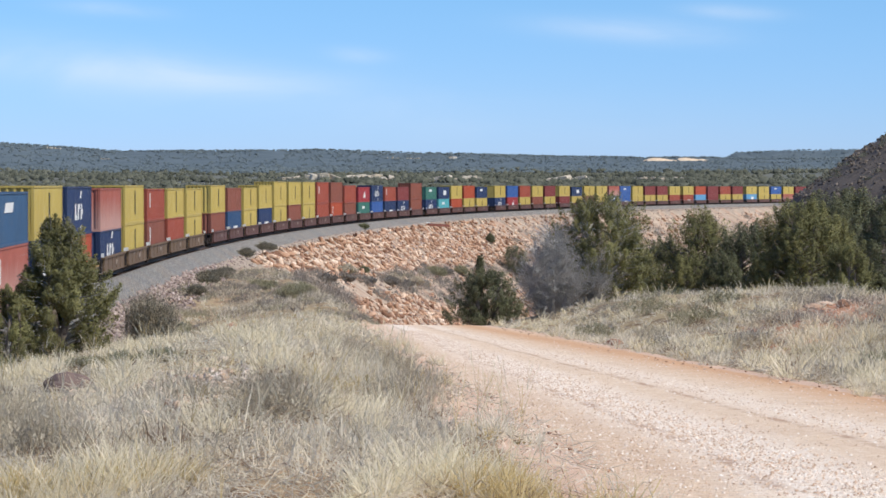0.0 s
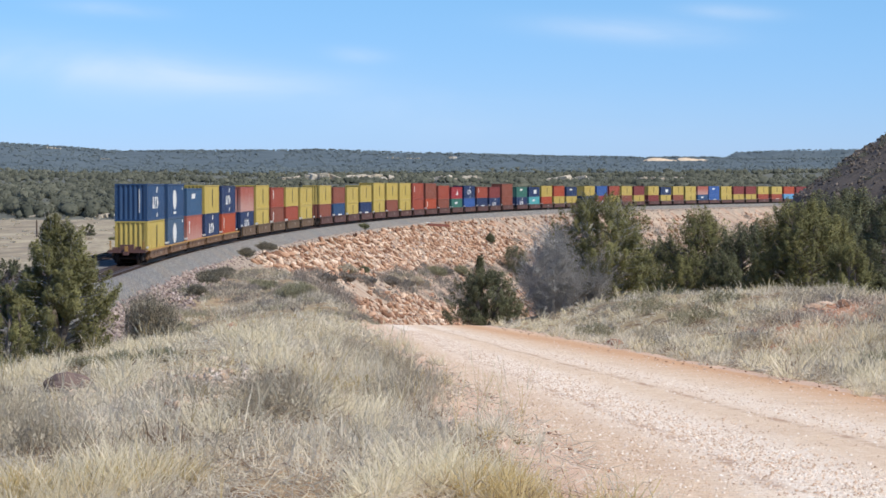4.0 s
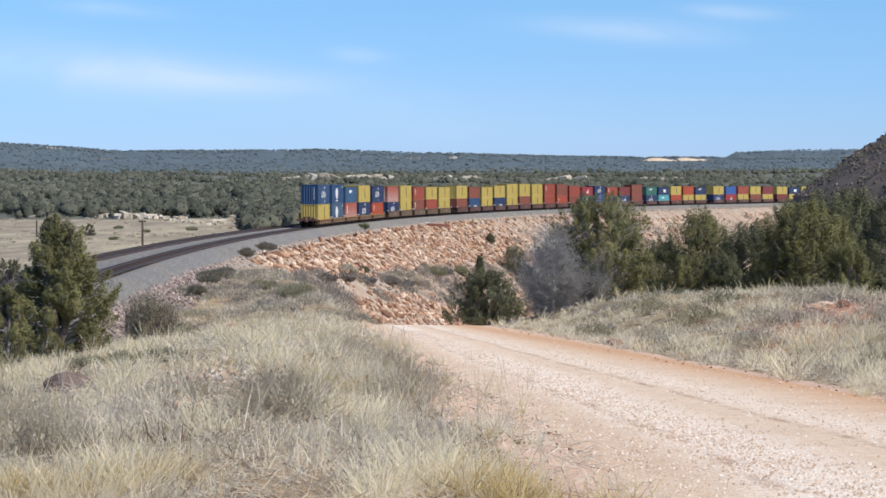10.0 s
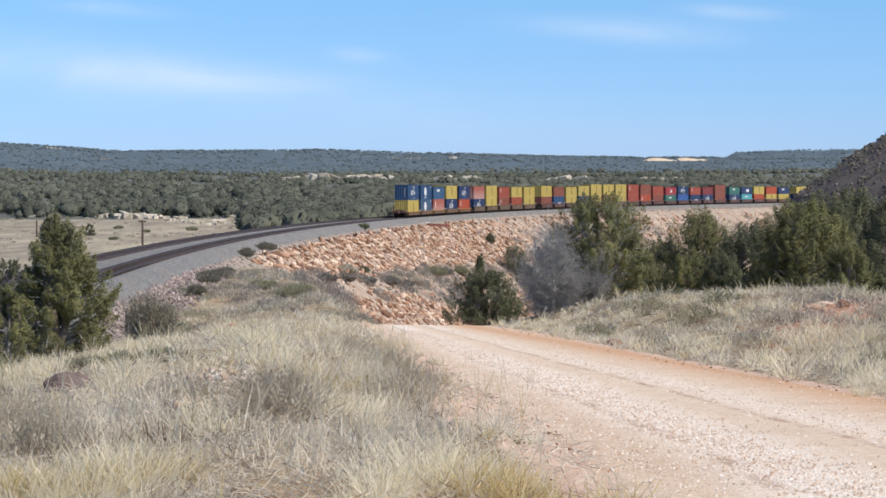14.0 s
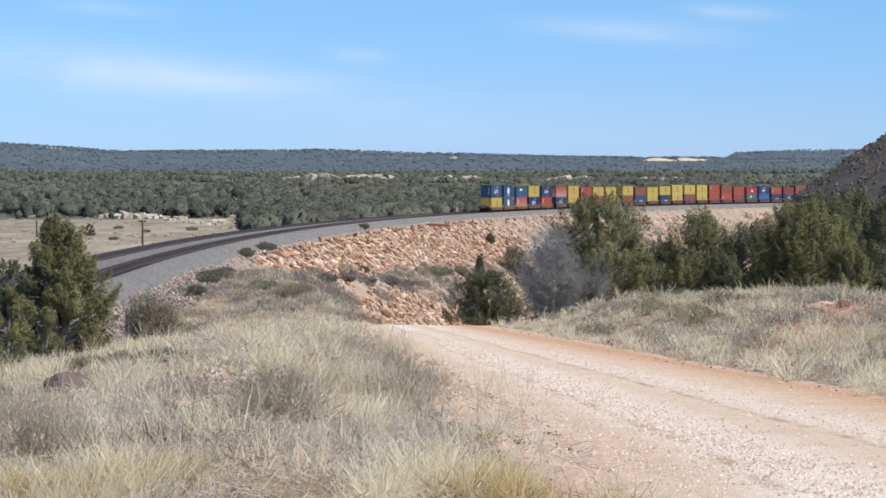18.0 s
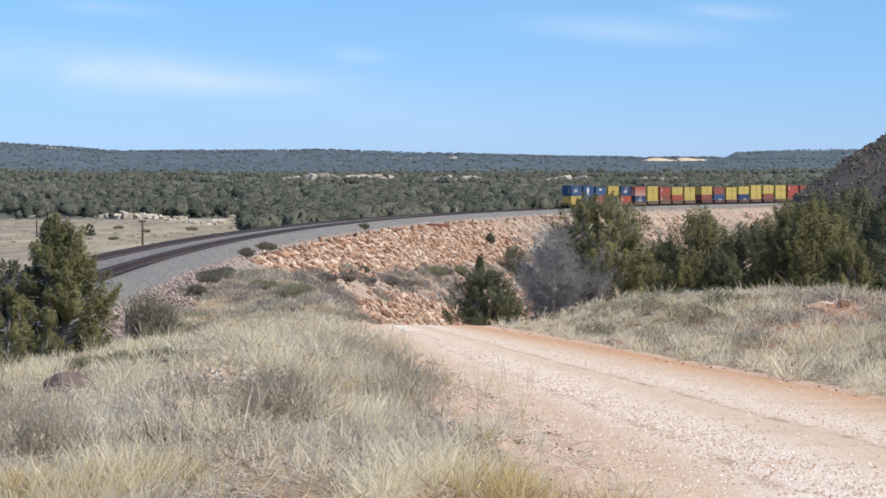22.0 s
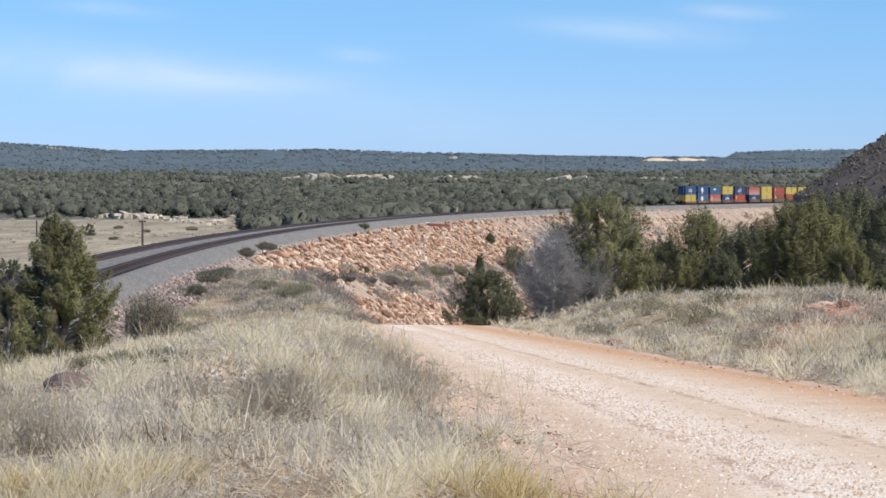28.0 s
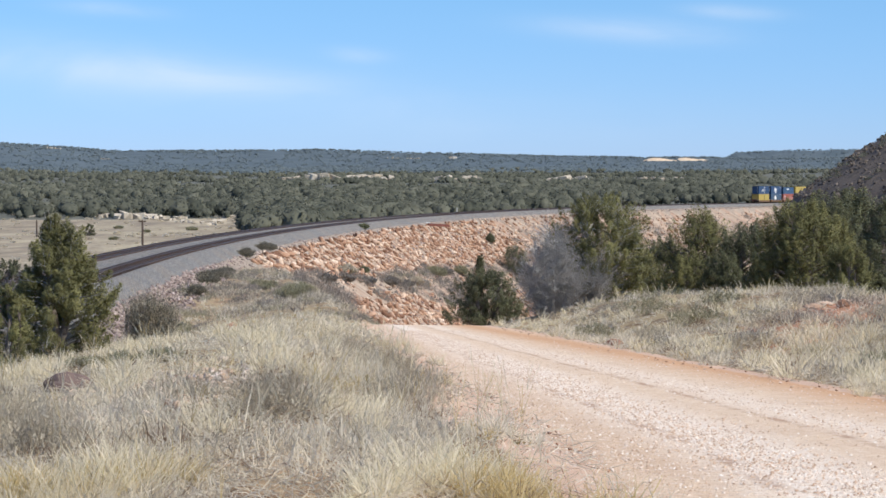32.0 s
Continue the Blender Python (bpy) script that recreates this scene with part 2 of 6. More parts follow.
def ground_mat():
    """One soil for the whole sheet; the weights road, rubble, meadow, dust name what lies on it; distance tints it with
    painted haze.
    """
    k = Nodes("ground_soil")
    fine, mid, big = k.noise(14.0, 6, 0.7), k.noise(1.3, 5, 0.65), k.noise(0.12, 4)
    grassy = k.mix(k.remap(mid, 0.3, 0.7), "8f7b62", "a99674")
    grassy = k.mix(k.remap(fine, 0.35, 0.7, 0, 0.7), grassy, "b6a782")
    grassy = k.mix(k.remap(big, 0.52, 0.68, 0, 0.7), grassy, "b8957a")
    grassy = k.mix(k.remap(k.noise(1.6, 5, 0.7, k.stretch(1, 0.5, 1)), 0.46, 0.58, 0, 0.8), grassy, "705b48")
    road = k.mix(k.remap(mid, 0.3, 0.7), "ccb094", "dac2a6")
    road = k.mix(k.remap(fine, 0.45, 0.75, 0, 0.6), road, "f0e4d6")
    # across: metres to the right of the road's middle, wavering a little
    across = k.math("ADD", k.attr("across"), k.remap(k.noise(0.12, 2), 0.2, 0.8, -0.12, 0.12))

    def band(mid, half, soft):
        return k.remap(k.math("ABSOLUTE", k.math("SUBTRACT", across, mid)), half, half + soft, 1.0, 0.0)

    grit = k.remap(k.noise(22.0, 4, 0.75), 0.42, 0.62)
    road = k.mix(k.math("MULTIPLY", k.math("MAXIMUM", band(-1.78, 0.16, 0.5), k.math("MULTIPLY", band(-0.42, 0.1, 0.35), 0.6)), k.remap(grit, 0, 1, 0.25, 0.85)), road, "f4ece0")
    road = k.mix(k.math("MULTIPLY", k.math("MAXIMUM", band(-0.78, 0.02, 0.06), k.math("MAXIMUM", band(-2.95, 0.06, 0.12), band(-2.05, 0.02, 0.08))), k.remap(k.noise(0.9, 4, 0.7), 0.42, 0.6, 0.0, 0.6)), road, "8c5f44")
    road = k.mix(k.math("MULTIPLY", band(-2.9, 0.4, 0.5), k.remap(grit, 0, 1, 0.05, 0.35)), road, "b08c70")
    road = k.mix(k.math("MULTIPLY", band(1.15, 0.15, 0.9), 0.8), road, "c4966e")
    spot = k.voronoi(16.0)
    road = k.mix(k.remap(spot, 0.2, 0.1, 0, 0.5), road, "86674f")
    edge = k.mix(k.remap(mid, 0.3, 0.7), "c2a08a", "d2b8a0")
    rub = k.mix(k.remap(k.noise(0.5, 5, 0.7), 0.35, 0.65), "9e9080", "b9a692")
    rub = k.mix(k.remap(fine, 0.4, 0.7, 0, 0.6), rub, "b8a590")
    rub = k.mix(k.remap(k.noise(1.0, 5, 0.65, k.stretch(0.07, 0.42, 0.07, 0.35)), 0.48, 0.64, 0, 0.75), rub, "735e50")
    rub = k.mix(k.remap(k.noise(0.22, 4, 0.7), 0.5, 0.66, 0, 0.6), rub, "a8765a")
    meadow = k.mix(k.remap(k.noise(0.10, 6, 0.75, k.stretch(1, 0.25, 1)), 0.38, 0.62), "85796a", "b3a78e")
    meadow = k.mix(k.remap(k.noise(0.9, 5, 0.8, k.stretch(1, 0.2, 1)), 0.5, 0.68, 0, 0.75), meadow, "7d735e")
    wob = k.remap(k.noise(2.2, 5, 0.7), 0.2, 0.8, -0.35, 0.35)

    def cut(name, lo=0.4, hi=0.6):
        return k.remap(k.math("ADD", k.attr(name), wob), lo, hi)

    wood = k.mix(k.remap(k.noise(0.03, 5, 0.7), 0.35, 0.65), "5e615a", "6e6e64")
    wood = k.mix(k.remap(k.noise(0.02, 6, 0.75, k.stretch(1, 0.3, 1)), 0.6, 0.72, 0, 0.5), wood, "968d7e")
    # far off, the ground colour turns blue-grey: haze put into the paint
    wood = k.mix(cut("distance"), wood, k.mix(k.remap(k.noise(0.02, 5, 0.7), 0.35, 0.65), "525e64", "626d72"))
    bench = k.mix(k.remap(k.noise(2.0, 6, 0.75), 0.35, 0.65), "8f8274", "ab9d8d")
    basalt = k.mix(k.remap(k.noise(0.25, 6, 0.75), 0.35, 0.65), "57504a", "766b60")
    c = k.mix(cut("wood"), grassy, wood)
    c = k.mix(cut("meadow"), c, meadow)
    c = k.mix(cut("rubble"), c, rub)
    c = k.mix(cut("bench"), c, bench)
    c = k.mix(cut("basalt"), c, basalt)
    c = k.mix(cut("red"), c, k.mix(k.remap(mid, 0.3, 0.7), "a8775a", "bf9274"))
    c = k.mix(cut("edge"), c, edge)
    c = k.mix(cut("road"), c, road)
    k.bump(k.noise(6.0, 8, 0.75), 0.5, 0.06)
    return k.done(c, 0.95, 0.0, 0.15)


M["ground"] = ground_mat()


# ---- mesh helpers ----
def np_mesh(name, V, F, mats, smooth=False, weights=None, index=None, normals=None):
    """A mesh from arrays: V (n, 3), F (m, k) with k 3 or 4."""
    V, F = np.asarray(V, dtype=np.float32), np.asarray(F, dtype=np.int32)
    me = bpy.data.meshes.new(name)
    me.vertices.add(len(V))
    me.vertices.foreach_set("co", V.ravel())
    k = F.shape[1]
    me.loops.add(F.size)
    me.loops.foreach_set("vertex_index", F.ravel())
    me.polygons.add(len(F))
    me.polygons.foreach_set("loop_start", np.arange(0, F.size, k, dtype=np.int32))
    if index is not None:
        me.polygons.foreach_set("material_index", np.asarray(index, dtype=np.int32))
    if smooth:
        me.polygons.foreach_set("use_smooth", np.ones(len(F), dtype=bool))
    for m in (mats if isinstance(mats, (list, tuple)) else [mats]):
        me.materials.append(m)
    for key, w in (weights or {}).items():
        me.attributes.new(key, "FLOAT", "POINT").data.foreach_set("value", np.asarray(w, dtype=np.float32))
    if normals is not None:
        me.attributes.new("custom_normal", "FLOAT_VECTOR", "POINT").data.foreach_set("vector", np.asarray(normals, dtype=np.float32).ravel())
    me.update(calc_edges=True)
    return me


def part(name, bm, material, parent, label=""):
    """Links a bmesh (or a mesh) as one object under its thing."""
    me = bm
    if isinstance(bm, bmesh.types.BMesh):
        me = bpy.data.meshes.new(name)
        bm.to_mesh(me)
        bm.free()
        if material:
            me.materials.append(material)
    ob = new(name, me)
    ob.parent = parent
    if label:
        tagged(ob, label)
    return ob


def box(bm, x0, x1, y0, y1, z0, z1):
    m = Matrix.Translation(((x0 + x1) / 2, (y0 + y1) / 2, (z0 + z1) / 2)) @ Matrix.Diagonal((x1 - x0, y1 - y0, z1 - z0, 1))
    return bmesh.ops.create_cube(bm, size=1, matrix=m)["verts"]


def boxes(*dims):
    bm = bmesh.new()
    for d in dims:
        box(bm, *d)
    return bm


def smooth01(x):
    x = np.clip(x, 0, 1)
    return x * x * (3 - 2 * x)


_perm = np.random.RandomState(5).permutation(512)


def vnoise(x, y, seed=0):
    """Smooth value noise on arrays, -1 to 1."""
    xi, yi = np.floor(x).astype(int), np.floor(y).astype(int)
    fx, fy = x - xi, y - yi
    fx, fy = fx * fx * (3 - 2 * fx), fy * fy * (3 - 2 * fy)

    def g(a, b):
        return _perm[(_perm[(a + seed * 57) % 512] + b) % 512] / 255.5 - 1

    return (g(xi, yi) * (1 - fx) + g(xi + 1, yi) * fx) * (1 - fy) + (g(xi, yi + 1) * (1 - fx) + g(xi + 1, yi + 1) * fx) * fy


def fbm(x, y, octaves=4, seed=0):
    return sum(vnoise(x * 2 ** i, y * 2 ** i, seed + i) * 0.5 ** i for i in range(octaves))


# ---- the line of the railway ----
S = np.arange(-330.0, 1900.0, 1.0)
_h = 0.0128 + 0.5736e-3 * S + 0.1557e-6 * S ** 2 - 0.1348e-9 * S ** 3
_h = np.where(S < -130, _h[200] + (-130 - S) * 0.0007, _h)
_h = np.where(S > 1400, _h[1730], _h)
_i0 = 330
TX, TY = np.cumsum(np.sin(_h)), np.cumsum(np.cos(_h))
TX, TY = TX - TX[_i0] - 23.96, TY - TY[_i0] + 239.77
_sz = np.clip(S, -120, 1300)
TZ = -0.0038 - 0.232e-3 * _sz - 1.098e-6 * _sz ** 2
TH = _h


def rail_at(s):
    """Place and heading (from +y to the right) of the line at s."""
    return (np.interp(s, S, TX), np.interp(s, S, TY), np.interp(s, S, TZ), np.interp(s, S, TH))


def offset_of(x, y):
    """Signed distance to the right of the line, and s, for arrays of places."""
    shape = np.shape(x)
    x, y = np.ravel(x), np.ravel(y)
    n, s = np.empty(len(x)), np.empty(len(x))
    step = S[::4]
    px, py = TX[::4], TY[::4]
    for a in range(0, len(x), 4000):
        b = slice(a, a + 4000)
        i = np.argmin((x[b, None] - px) ** 2 + (y[b, None] - py) ** 2, axis=1)
        h = TH[::4][i]
        dx, dy = x[b] - px[i], y[b] - py[i]
        n[b] = dx * np.cos(h) - dy * np.sin(h)
        s[b] = step[i] + dx * np.sin(h) + dy * np.cos(h)
    return n.reshape(shape), s.reshape(shape)


# ---- the lie of the land ----
def road_mid(y):
    return 3.9 - 0.045 * (y - 13)


def road_right(y):
    """Distance from the middle to the right-hand edge of the bare road."""
    return np.interp(y, [20, 45, 80], [1.0, 1.35, 1.95])


RIDGE_X = np.array([-0.26, -0.183, -0.160, -0.136, -0.09, -0.052, 0.004, 0.05, 0.098, 0.118, 0.3])
RIDGE_E = np.array([78, 74, 68, 60, 61, 62, 56, 52, 50, 48, 47]) / 4280
MESA_X = np.array([-0.3, 0.109, 0.120, 0.145, 0.17, 0.3])
MESA_E = np.array([20, 30, 56, 59, 61, 60]) / 4280


def near_land(x, y):
    z = -1.62 - 0.0488 * np.clip(y - 13, 0, 97) - 0.018 * np.clip(y - 110, 0, 300)
    r = road_mid(np.clip(y, -50, 115))
    z = z + 1.4 * smooth01((x - r - 2.7) / 7.0) * smooth01((y - 16) / 55) - 0.08 * np.clip(x - r - 7, 0, 8) * smooth01((y - 20) / 40)
    z = z + 0.38 * smooth01((r - 2.6 - x) / 2.6) * smooth01((y - 5) / 20)
    z = z + 0.10 * fbm(x / 3.0, y / 3.0, 3, 3) * smooth01((np.abs(x - r) - 2.4) / 1.5) * smooth01((y - 2) / 20)
    z = z - np.minimum(0.019 * np.clip(r - 4.0 - x, 0, 20) ** 2, 1.5) * smooth01((190 - y) / 60)
    edge = np.where(x > -4.2, 110 - 1.0 * np.clip(x + 4.2, 0, 26), 110 + 10.0 * (-4.2 - x))
    q = np.where(x > -4.2, (y - edge) / 1.25, (y - edge) / 10.05)
    q = np.maximum(q, 0)
    z = z - np.where(q < 60, 0.0022 * q * q, 0.0022 * 3600 + 0.3 * (q - 60)) - np.where(x < 3, 0.035 * q, 0)
    z = z - np.where(x < -4.2, 0.5 * q, 0)
    z = np.maximum(z, -30 + 1.5 * fbm(x / 25, y / 25, 3, 9))
    d = np.hypot(x - 195, (y - 600) / 1.15)
    hill = 72.0 - 0.70 * np.sqrt(d * d + 150)
    hill = np.where(hill < -3, -3 + (hill + 3) * 2.6, hill) + 4.5 * fbm(x / 13, y / 13, 6, 21) * smooth01((105 - d) / 50)
    return np.maximum(z, np.maximum(hill, -34))


def far_land(x, y):
    d = np.hypot(x, y)
    t = np.clip(x / np.maximum(d, 1), -0.3, 0.3)
    base = np.interp(d, [0, 200, 560, 800, 1200, 2000, 2600, 3100], [-8, -8.3, -8.9, -7.8, -4.0, 7.0, 14.0, 20.0])
    ridge = (np.interp(t, RIDGE_X, RIDGE_E) * 3700 - 1.9)
    z = np.where(d > 3000, base + (ridge - base) * smooth01((d - 3000) / 700), base)
    z = np.where(d > 3750, ridge - (d - 3750) * 0.06, z)
    mesa = np.interp(t, MESA_X, MESA_E) * 4500 - 1.4
    z = np.where(d > 4150, np.maximum(z, z + (mesa - z) * smooth01((d - 4150) / 220)), z)
    z = z + fbm(x / 130, y / 130, 4, 31) * np.interp(d, [0, 500, 900, 2500, 3600, 3700], [0.1, 0.25, 1.4, 3.0, 1.5, 0.8])
    return z


def bed(n):
    """Height of the formation over or under the rails, by the distance from the line."""
    m = np.abs(n + 2.5)
    return np.interp(m, [0, 4.3, 5.9, 8.0], [-0.42, -0.42, -1.17, -1.85])


def land(x, y):
    """Height of the ground (world z) on arrays, with the weights of what lies on it."""
    n, s = offset_of(x, y)
    zr = np.interp(s, S, TZ) + EYE.z - 6.02
    m = np.abs(n + 2.5)
    nat = np.where(n > -2.5, near_land(x, y), far_land(x, y)) + EYE.z
    b = zr + bed(n)
    low = b - np.clip(m - 8.0, 0, None) * 0.70
    high = b + np.clip(m - 6.8, 0, None) * 0.95
    z = np.clip(nat, low, high)
    fill = (nat < low + 0.25) & (n > 0)
    return z, n, s, fill


def land_z(x, y):
    return float(land(np.array([float(x)]), np.array([float(y)]))[0][0])


def make_ground():
    ang = np.concatenate([np.radians(np.linspace(-180, -14, 60)), np.radians(np.arange(-13.9, 13.95, 0.095)), np.radians(np.linspace(14, 180, 60))])
    rad = [0.05, 2.0, 4.0, 6.0, 7.5]
    while rad[-1] < 4900:
        rad.append(rad[-1] * 1.0165 + 0.01)
    rad = np.array(rad)
    A, R = np.meshgrid(ang, rad)
    X, Y = R * np.sin(A) + 0.3, R * np.cos(A) - 0.4
    z, n, s, fill = land(X, Y)
    d = np.hypot(X, Y)
    dr = X - road_mid(np.clip(Y, -50, 140))
    z = z + 0.03 * fbm(X / 0.7, Y / 0.7, 3, 41) * smooth01((160 - d) / 100) * (0.12 + 0.88 * smooth01((np.abs(dr) - 2.5) / 0.8))
    onroad = (Y < 150) & (n > 3)
    right = road_right(Y)
    road = np.where(onroad, np.minimum(smooth01((dr + 2.95) / 0.9 + 0.5), smooth01((right - dr) / 0.4 + 0.5)), 0)
    edge = np.where(onroad, np.minimum(smooth01((dr + 3.45) / 0.5 + 0.5), smooth01((right + 0.3 - dr) / 0.4 + 0.5)), 0)
    edge = np.maximum(edge, 0.9 * np.exp(-((X - 0.1) / 0.5) ** 4 - ((Y - 20.3) / 3.6) ** 4))
    red = 1.0 * np.exp(-((X - 9.3) / 2.8) ** 2 - ((Y - 55) / 6.0) ** 2) + 0.6 * np.exp(-((X - 6.8) / 1.8) ** 2 - ((Y - 47) / 3.0) ** 2)
    rubble = np.where((n > 3) & fill, 1.0, 0.0)
    bench = smooth01((8.6 - np.abs(n + 2.5) + 0.8 * fbm(X / 6, Y / 6, 2, 17)) / 1.2)
    rise = np.where((Y > 100) & (Y < 330) & (n > 4) & (X < 0), 0.42 * smooth01((Y - 100) / 30), 0)
    rubble = np.maximum(rubble, rise)
    meadow = np.where(n < -6, smooth01((618 - d) / 30 + fbm(X / 40, Y / 40, 3, 77) * 0.5), 0)
    wood = np.where((n < -6) & (d > 450), 1.0, 0)
    hd = np.hypot(X - 195, (Y - 600) / 1.15)
    basalt = np.where((n > 6) & (hd < 112), 1.0, 0)
    rows, cols = X.shape
    V = np.stack([X.ravel(), Y.ravel(), z.ravel()], 1)
    i = np.arange((rows - 1) * cols).reshape(rows - 1, cols)[:, :-1].ravel()
    F = np.stack([i, i + 1, i + cols + 1, i + cols], 1)[:, ::-1]
    V = np.vstack([V, [[0, 0, float(z[0].mean())]]])
    # the distance weight drives the painted haze tint of the far ground
    me = np_mesh("ground", V, F, M["ground"], True,
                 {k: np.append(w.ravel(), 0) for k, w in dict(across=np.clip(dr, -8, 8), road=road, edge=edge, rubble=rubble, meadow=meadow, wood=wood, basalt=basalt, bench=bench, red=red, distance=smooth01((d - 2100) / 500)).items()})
    return tagged(new("ground", me), "dry grassland soil with a pink dirt road and wooded hills", "ground", kind="structure")


make_ground()


def strip(name, profile, mat, s0, s1, step, label="", closed=False):
    """A band swept along the line: profile is pairs of (offset to the right, height over the rails)."""
    ss = np.arange(s0, s1 + 0.1, step)
    x, y, z, h = rail_at(ss)
    p = np.array(profile)
    V = np.stack([x[:, None] + p[:, 0] * np.cos(h)[:, None], y[:, None] - p[:, 0] * np.sin(h)[:, None], z[:, None] + p[:, 1] + 0 * h[:, None]], 2)
    k = len(p)
    j = np.arange(k if closed else k - 1)
    a = (np.arange(len(ss) - 1)[:, None] * k + j).ravel()
    b = (np.arange(len(ss) - 1)[:, None] * k + (j + 1) % k).ravel()
    F = np.stack([a, b, b + k, a + k], 1)
    return np_mesh(name, V.reshape(-1, 3), F, mat, False)


ballast = tagged(new("ballast_bed", strip("ballast_bed", [(-8.5, -1.16), (-7.0, -0.24), (-6.6, -0.17), (-3.0, -0.17), (-2.5, -0.24), (-2.0, -0.17), (1.6, -0.17), (2.0, -0.24), (3.5, -1.16)], M["ballast"], -320, 1800, 2.0)),
                 "grey crushed-stone ballast under two curving tracks", "ballast", kind="structure")


def rail_profile(c):
    return [(c - 0.07, -0.17), (c + 0.07, -0.17), (c + 0.07, -0.14), (c + 0.012, -0.12), (c + 0.012, -0.04), (c + 0.037, -0.03), (c + 0.037, 0.0),
            (c - 0.037, 0.0), (c - 0.037, -0.03), (c - 0.012, -0.04), (c - 0.012, -0.12), (c - 0.07, -0.14)]


def make_track(mid, label):
    t = tagged(new("railway_track"), label, "railway track", "two parallel tracks")
    for side in (-0.755, 0.755):
        part("rail", strip("rail", rail_profile(mid + side), M["rail"], -320, 1800, 3.0, closed=True), None, t)
    bm = boxes((-1.3, 1.3, -0.115, 0.115, -0.25, -0.145))
    one = bpy.data.meshes.new("sleeper")
    bm.to_mesh(one)
    bm.free()
    one.materials.append(M["tie"])
    ss = np.arange(-140.0, 760.0, 0.58)
    tv = np.array([v.co for v in one.vertices])
    tf = np.array([list(p.vertices) for p in one.polygons])
    far_v, far_f = [], []
    for i, s in enumerate(ss):
        x, y, z, h = rail_at(s)
        px, py = x + mid * math.cos(h), y - mid * math.sin(h)
        if i < 150:
            o = part("sleeper", one, None, t)
            o.matrix_basis = pose(px, py, z, 0, 0, -math.degrees(h) + random.uniform(-0.6, 0.6))
        else:
            c, sn = math.cos(h), math.sin(h)
            far_f.append(tf + 8 * len(far_v))
            far_v.append(np.stack([px + tv[:, 0] * c + tv[:, 1] * sn, py - tv[:, 0] * sn + tv[:, 1] * c, z + tv[:, 2]], 1))
    tagged(part("sleeper_run", np_mesh("sleeper_run", np.vstack(far_v), np.vstack(far_f), M["tie"]), None, t), kind="stuff")
    return t


make_track(0.0, "dark rusty railway track on timber sleepers, nearer line")
make_track(-5.0, "dark rusty railway track on timber sleepers, farther line")


# ---- the stack train ----
M["stencil"] = plain("faded_stencil_paint", "b9aca0", "9c8c80", 9.0, 0.7)
BOX_L, BOX_W = 13.1, 2.5


def container_meshes(h, colour):
    """The meshes of one box: frame, side panels with upright ribs, ribbed ends, roof."""
    m, L, W = M[colour], BOX_L / 2, BOX_W / 2
    fr = bmesh.new()
    for sx in (-1, 1):
        for sy in (-1, 1):
            x, y = sx * (W - 0.08), sy * (L - 0.08)
            box(fr, x - 0.08, x + 0.08, y - 0.08, y + 0.08, 0, h)
            for z in (0, h):
                zz = 0.0 if z == 0 else h - 0.12
                box(fr, x - 0.09, x + 0.09, y - 0.09, y + 0.09, zz + (0 if z else -0.004), zz + 0.12 + (0.004 if z else 0))
        box(fr, sx * (W - 0.05) - 0.05, sx * (W - 0.05) + 0.05, -L + 0.16, L - 0.16, 0.0, 0.14)
        box(fr, sx * (W - 0.05) - 0.045, sx * (W - 0.05) + 0.045, -L + 0.16, L - 0.16, h - 0.1, h)
    for sy in (-1, 1):
        box(fr, -W + 0.16, W - 0.16, sy * (L - 0.05) - 0.05, sy * (L - 0.05) + 0.05, 0.0, 0.14)
        box(fr, -W + 0.16, W - 0.16, sy * (L - 0.05) - 0.05, sy * (L - 0.05) + 0.05, h - 0.1, h)

    def ribbed(length, pitch, depth):
        """A corrugated sheet in the xz plane, its face towards -y."""
        n = max(3, round(length / pitch))
        xs, ys = [], []
        for i in range(n):
            a = -length / 2 + length * i / n
            p = length / n
            for fx, dy in ((0.0, depth), (0.42, depth), (0.5, 0.0), (0.92, 0.0)):
                xs.append(a + fx * p)
                ys.append(dy)
        xs.append(length / 2)
        ys.append(depth)
        xs, ys = np.array(xs), np.array(ys)
        k = len(xs)
        V = np.vstack([np.stack([xs, ys, np.full(k, 0.1)], 1), np.stack([xs, ys, np.full(k, h - 0.08)], 1)])
        i = np.arange(k - 1)
        return np_mesh("panel", V, np.stack([i, i + 1, i + k + 1, i + k], 1), m)

    roof = bmesh.new()
    for i in range(18):
        y0 = -L + 0.1 + (BOX_L - 0.2) * i / 18
        box(roof, -W + 0.1, W - 0.1, y0, y0 + (BOX_L - 0.2) / 18 - 0.12, h - 0.09, h - 0.035)
    box(roof, -W + 0.1, W - 0.1, -L + 0.1, L - 0.1, h - 0.12, h - 0.06)
    out = []
    for bm in (fr, roof):
        me = bpy.data.meshes.new("box")
        bm.to_mesh(me)
        bm.free()
        me.materials.append(m)
        out.append(me)
    return out[0], out[1], ribbed(BOX_L - 0.3, 0.62, 0.045), ribbed(BOX_W - 0.3, 0.37, 0.055)


_boxes = {}


def flat(pts, y=0.0):
    """A thin plate from an outline in the xz plane."""
    bm = bmesh.new()
    vs = [bm.verts.new((x, y, z)) for x, z in pts]
    f = bm.faces.new(vs)
    ext = bmesh.ops.extrude_face_region(bm, geom=[f])
    bmesh.ops.translate(bm, verts=[v for v in ext["geom"] if isinstance(v, bmesh.types.BMVert)], vec=(0, 0.012, 0))
    bmesh.ops.recalc_face_normals(bm, faces=bm.faces)
    return bm


def rect(x0, x1, z0, z1):
    return [(x0, z0), (x1, z0), (x1, z1), (x0, z1)]


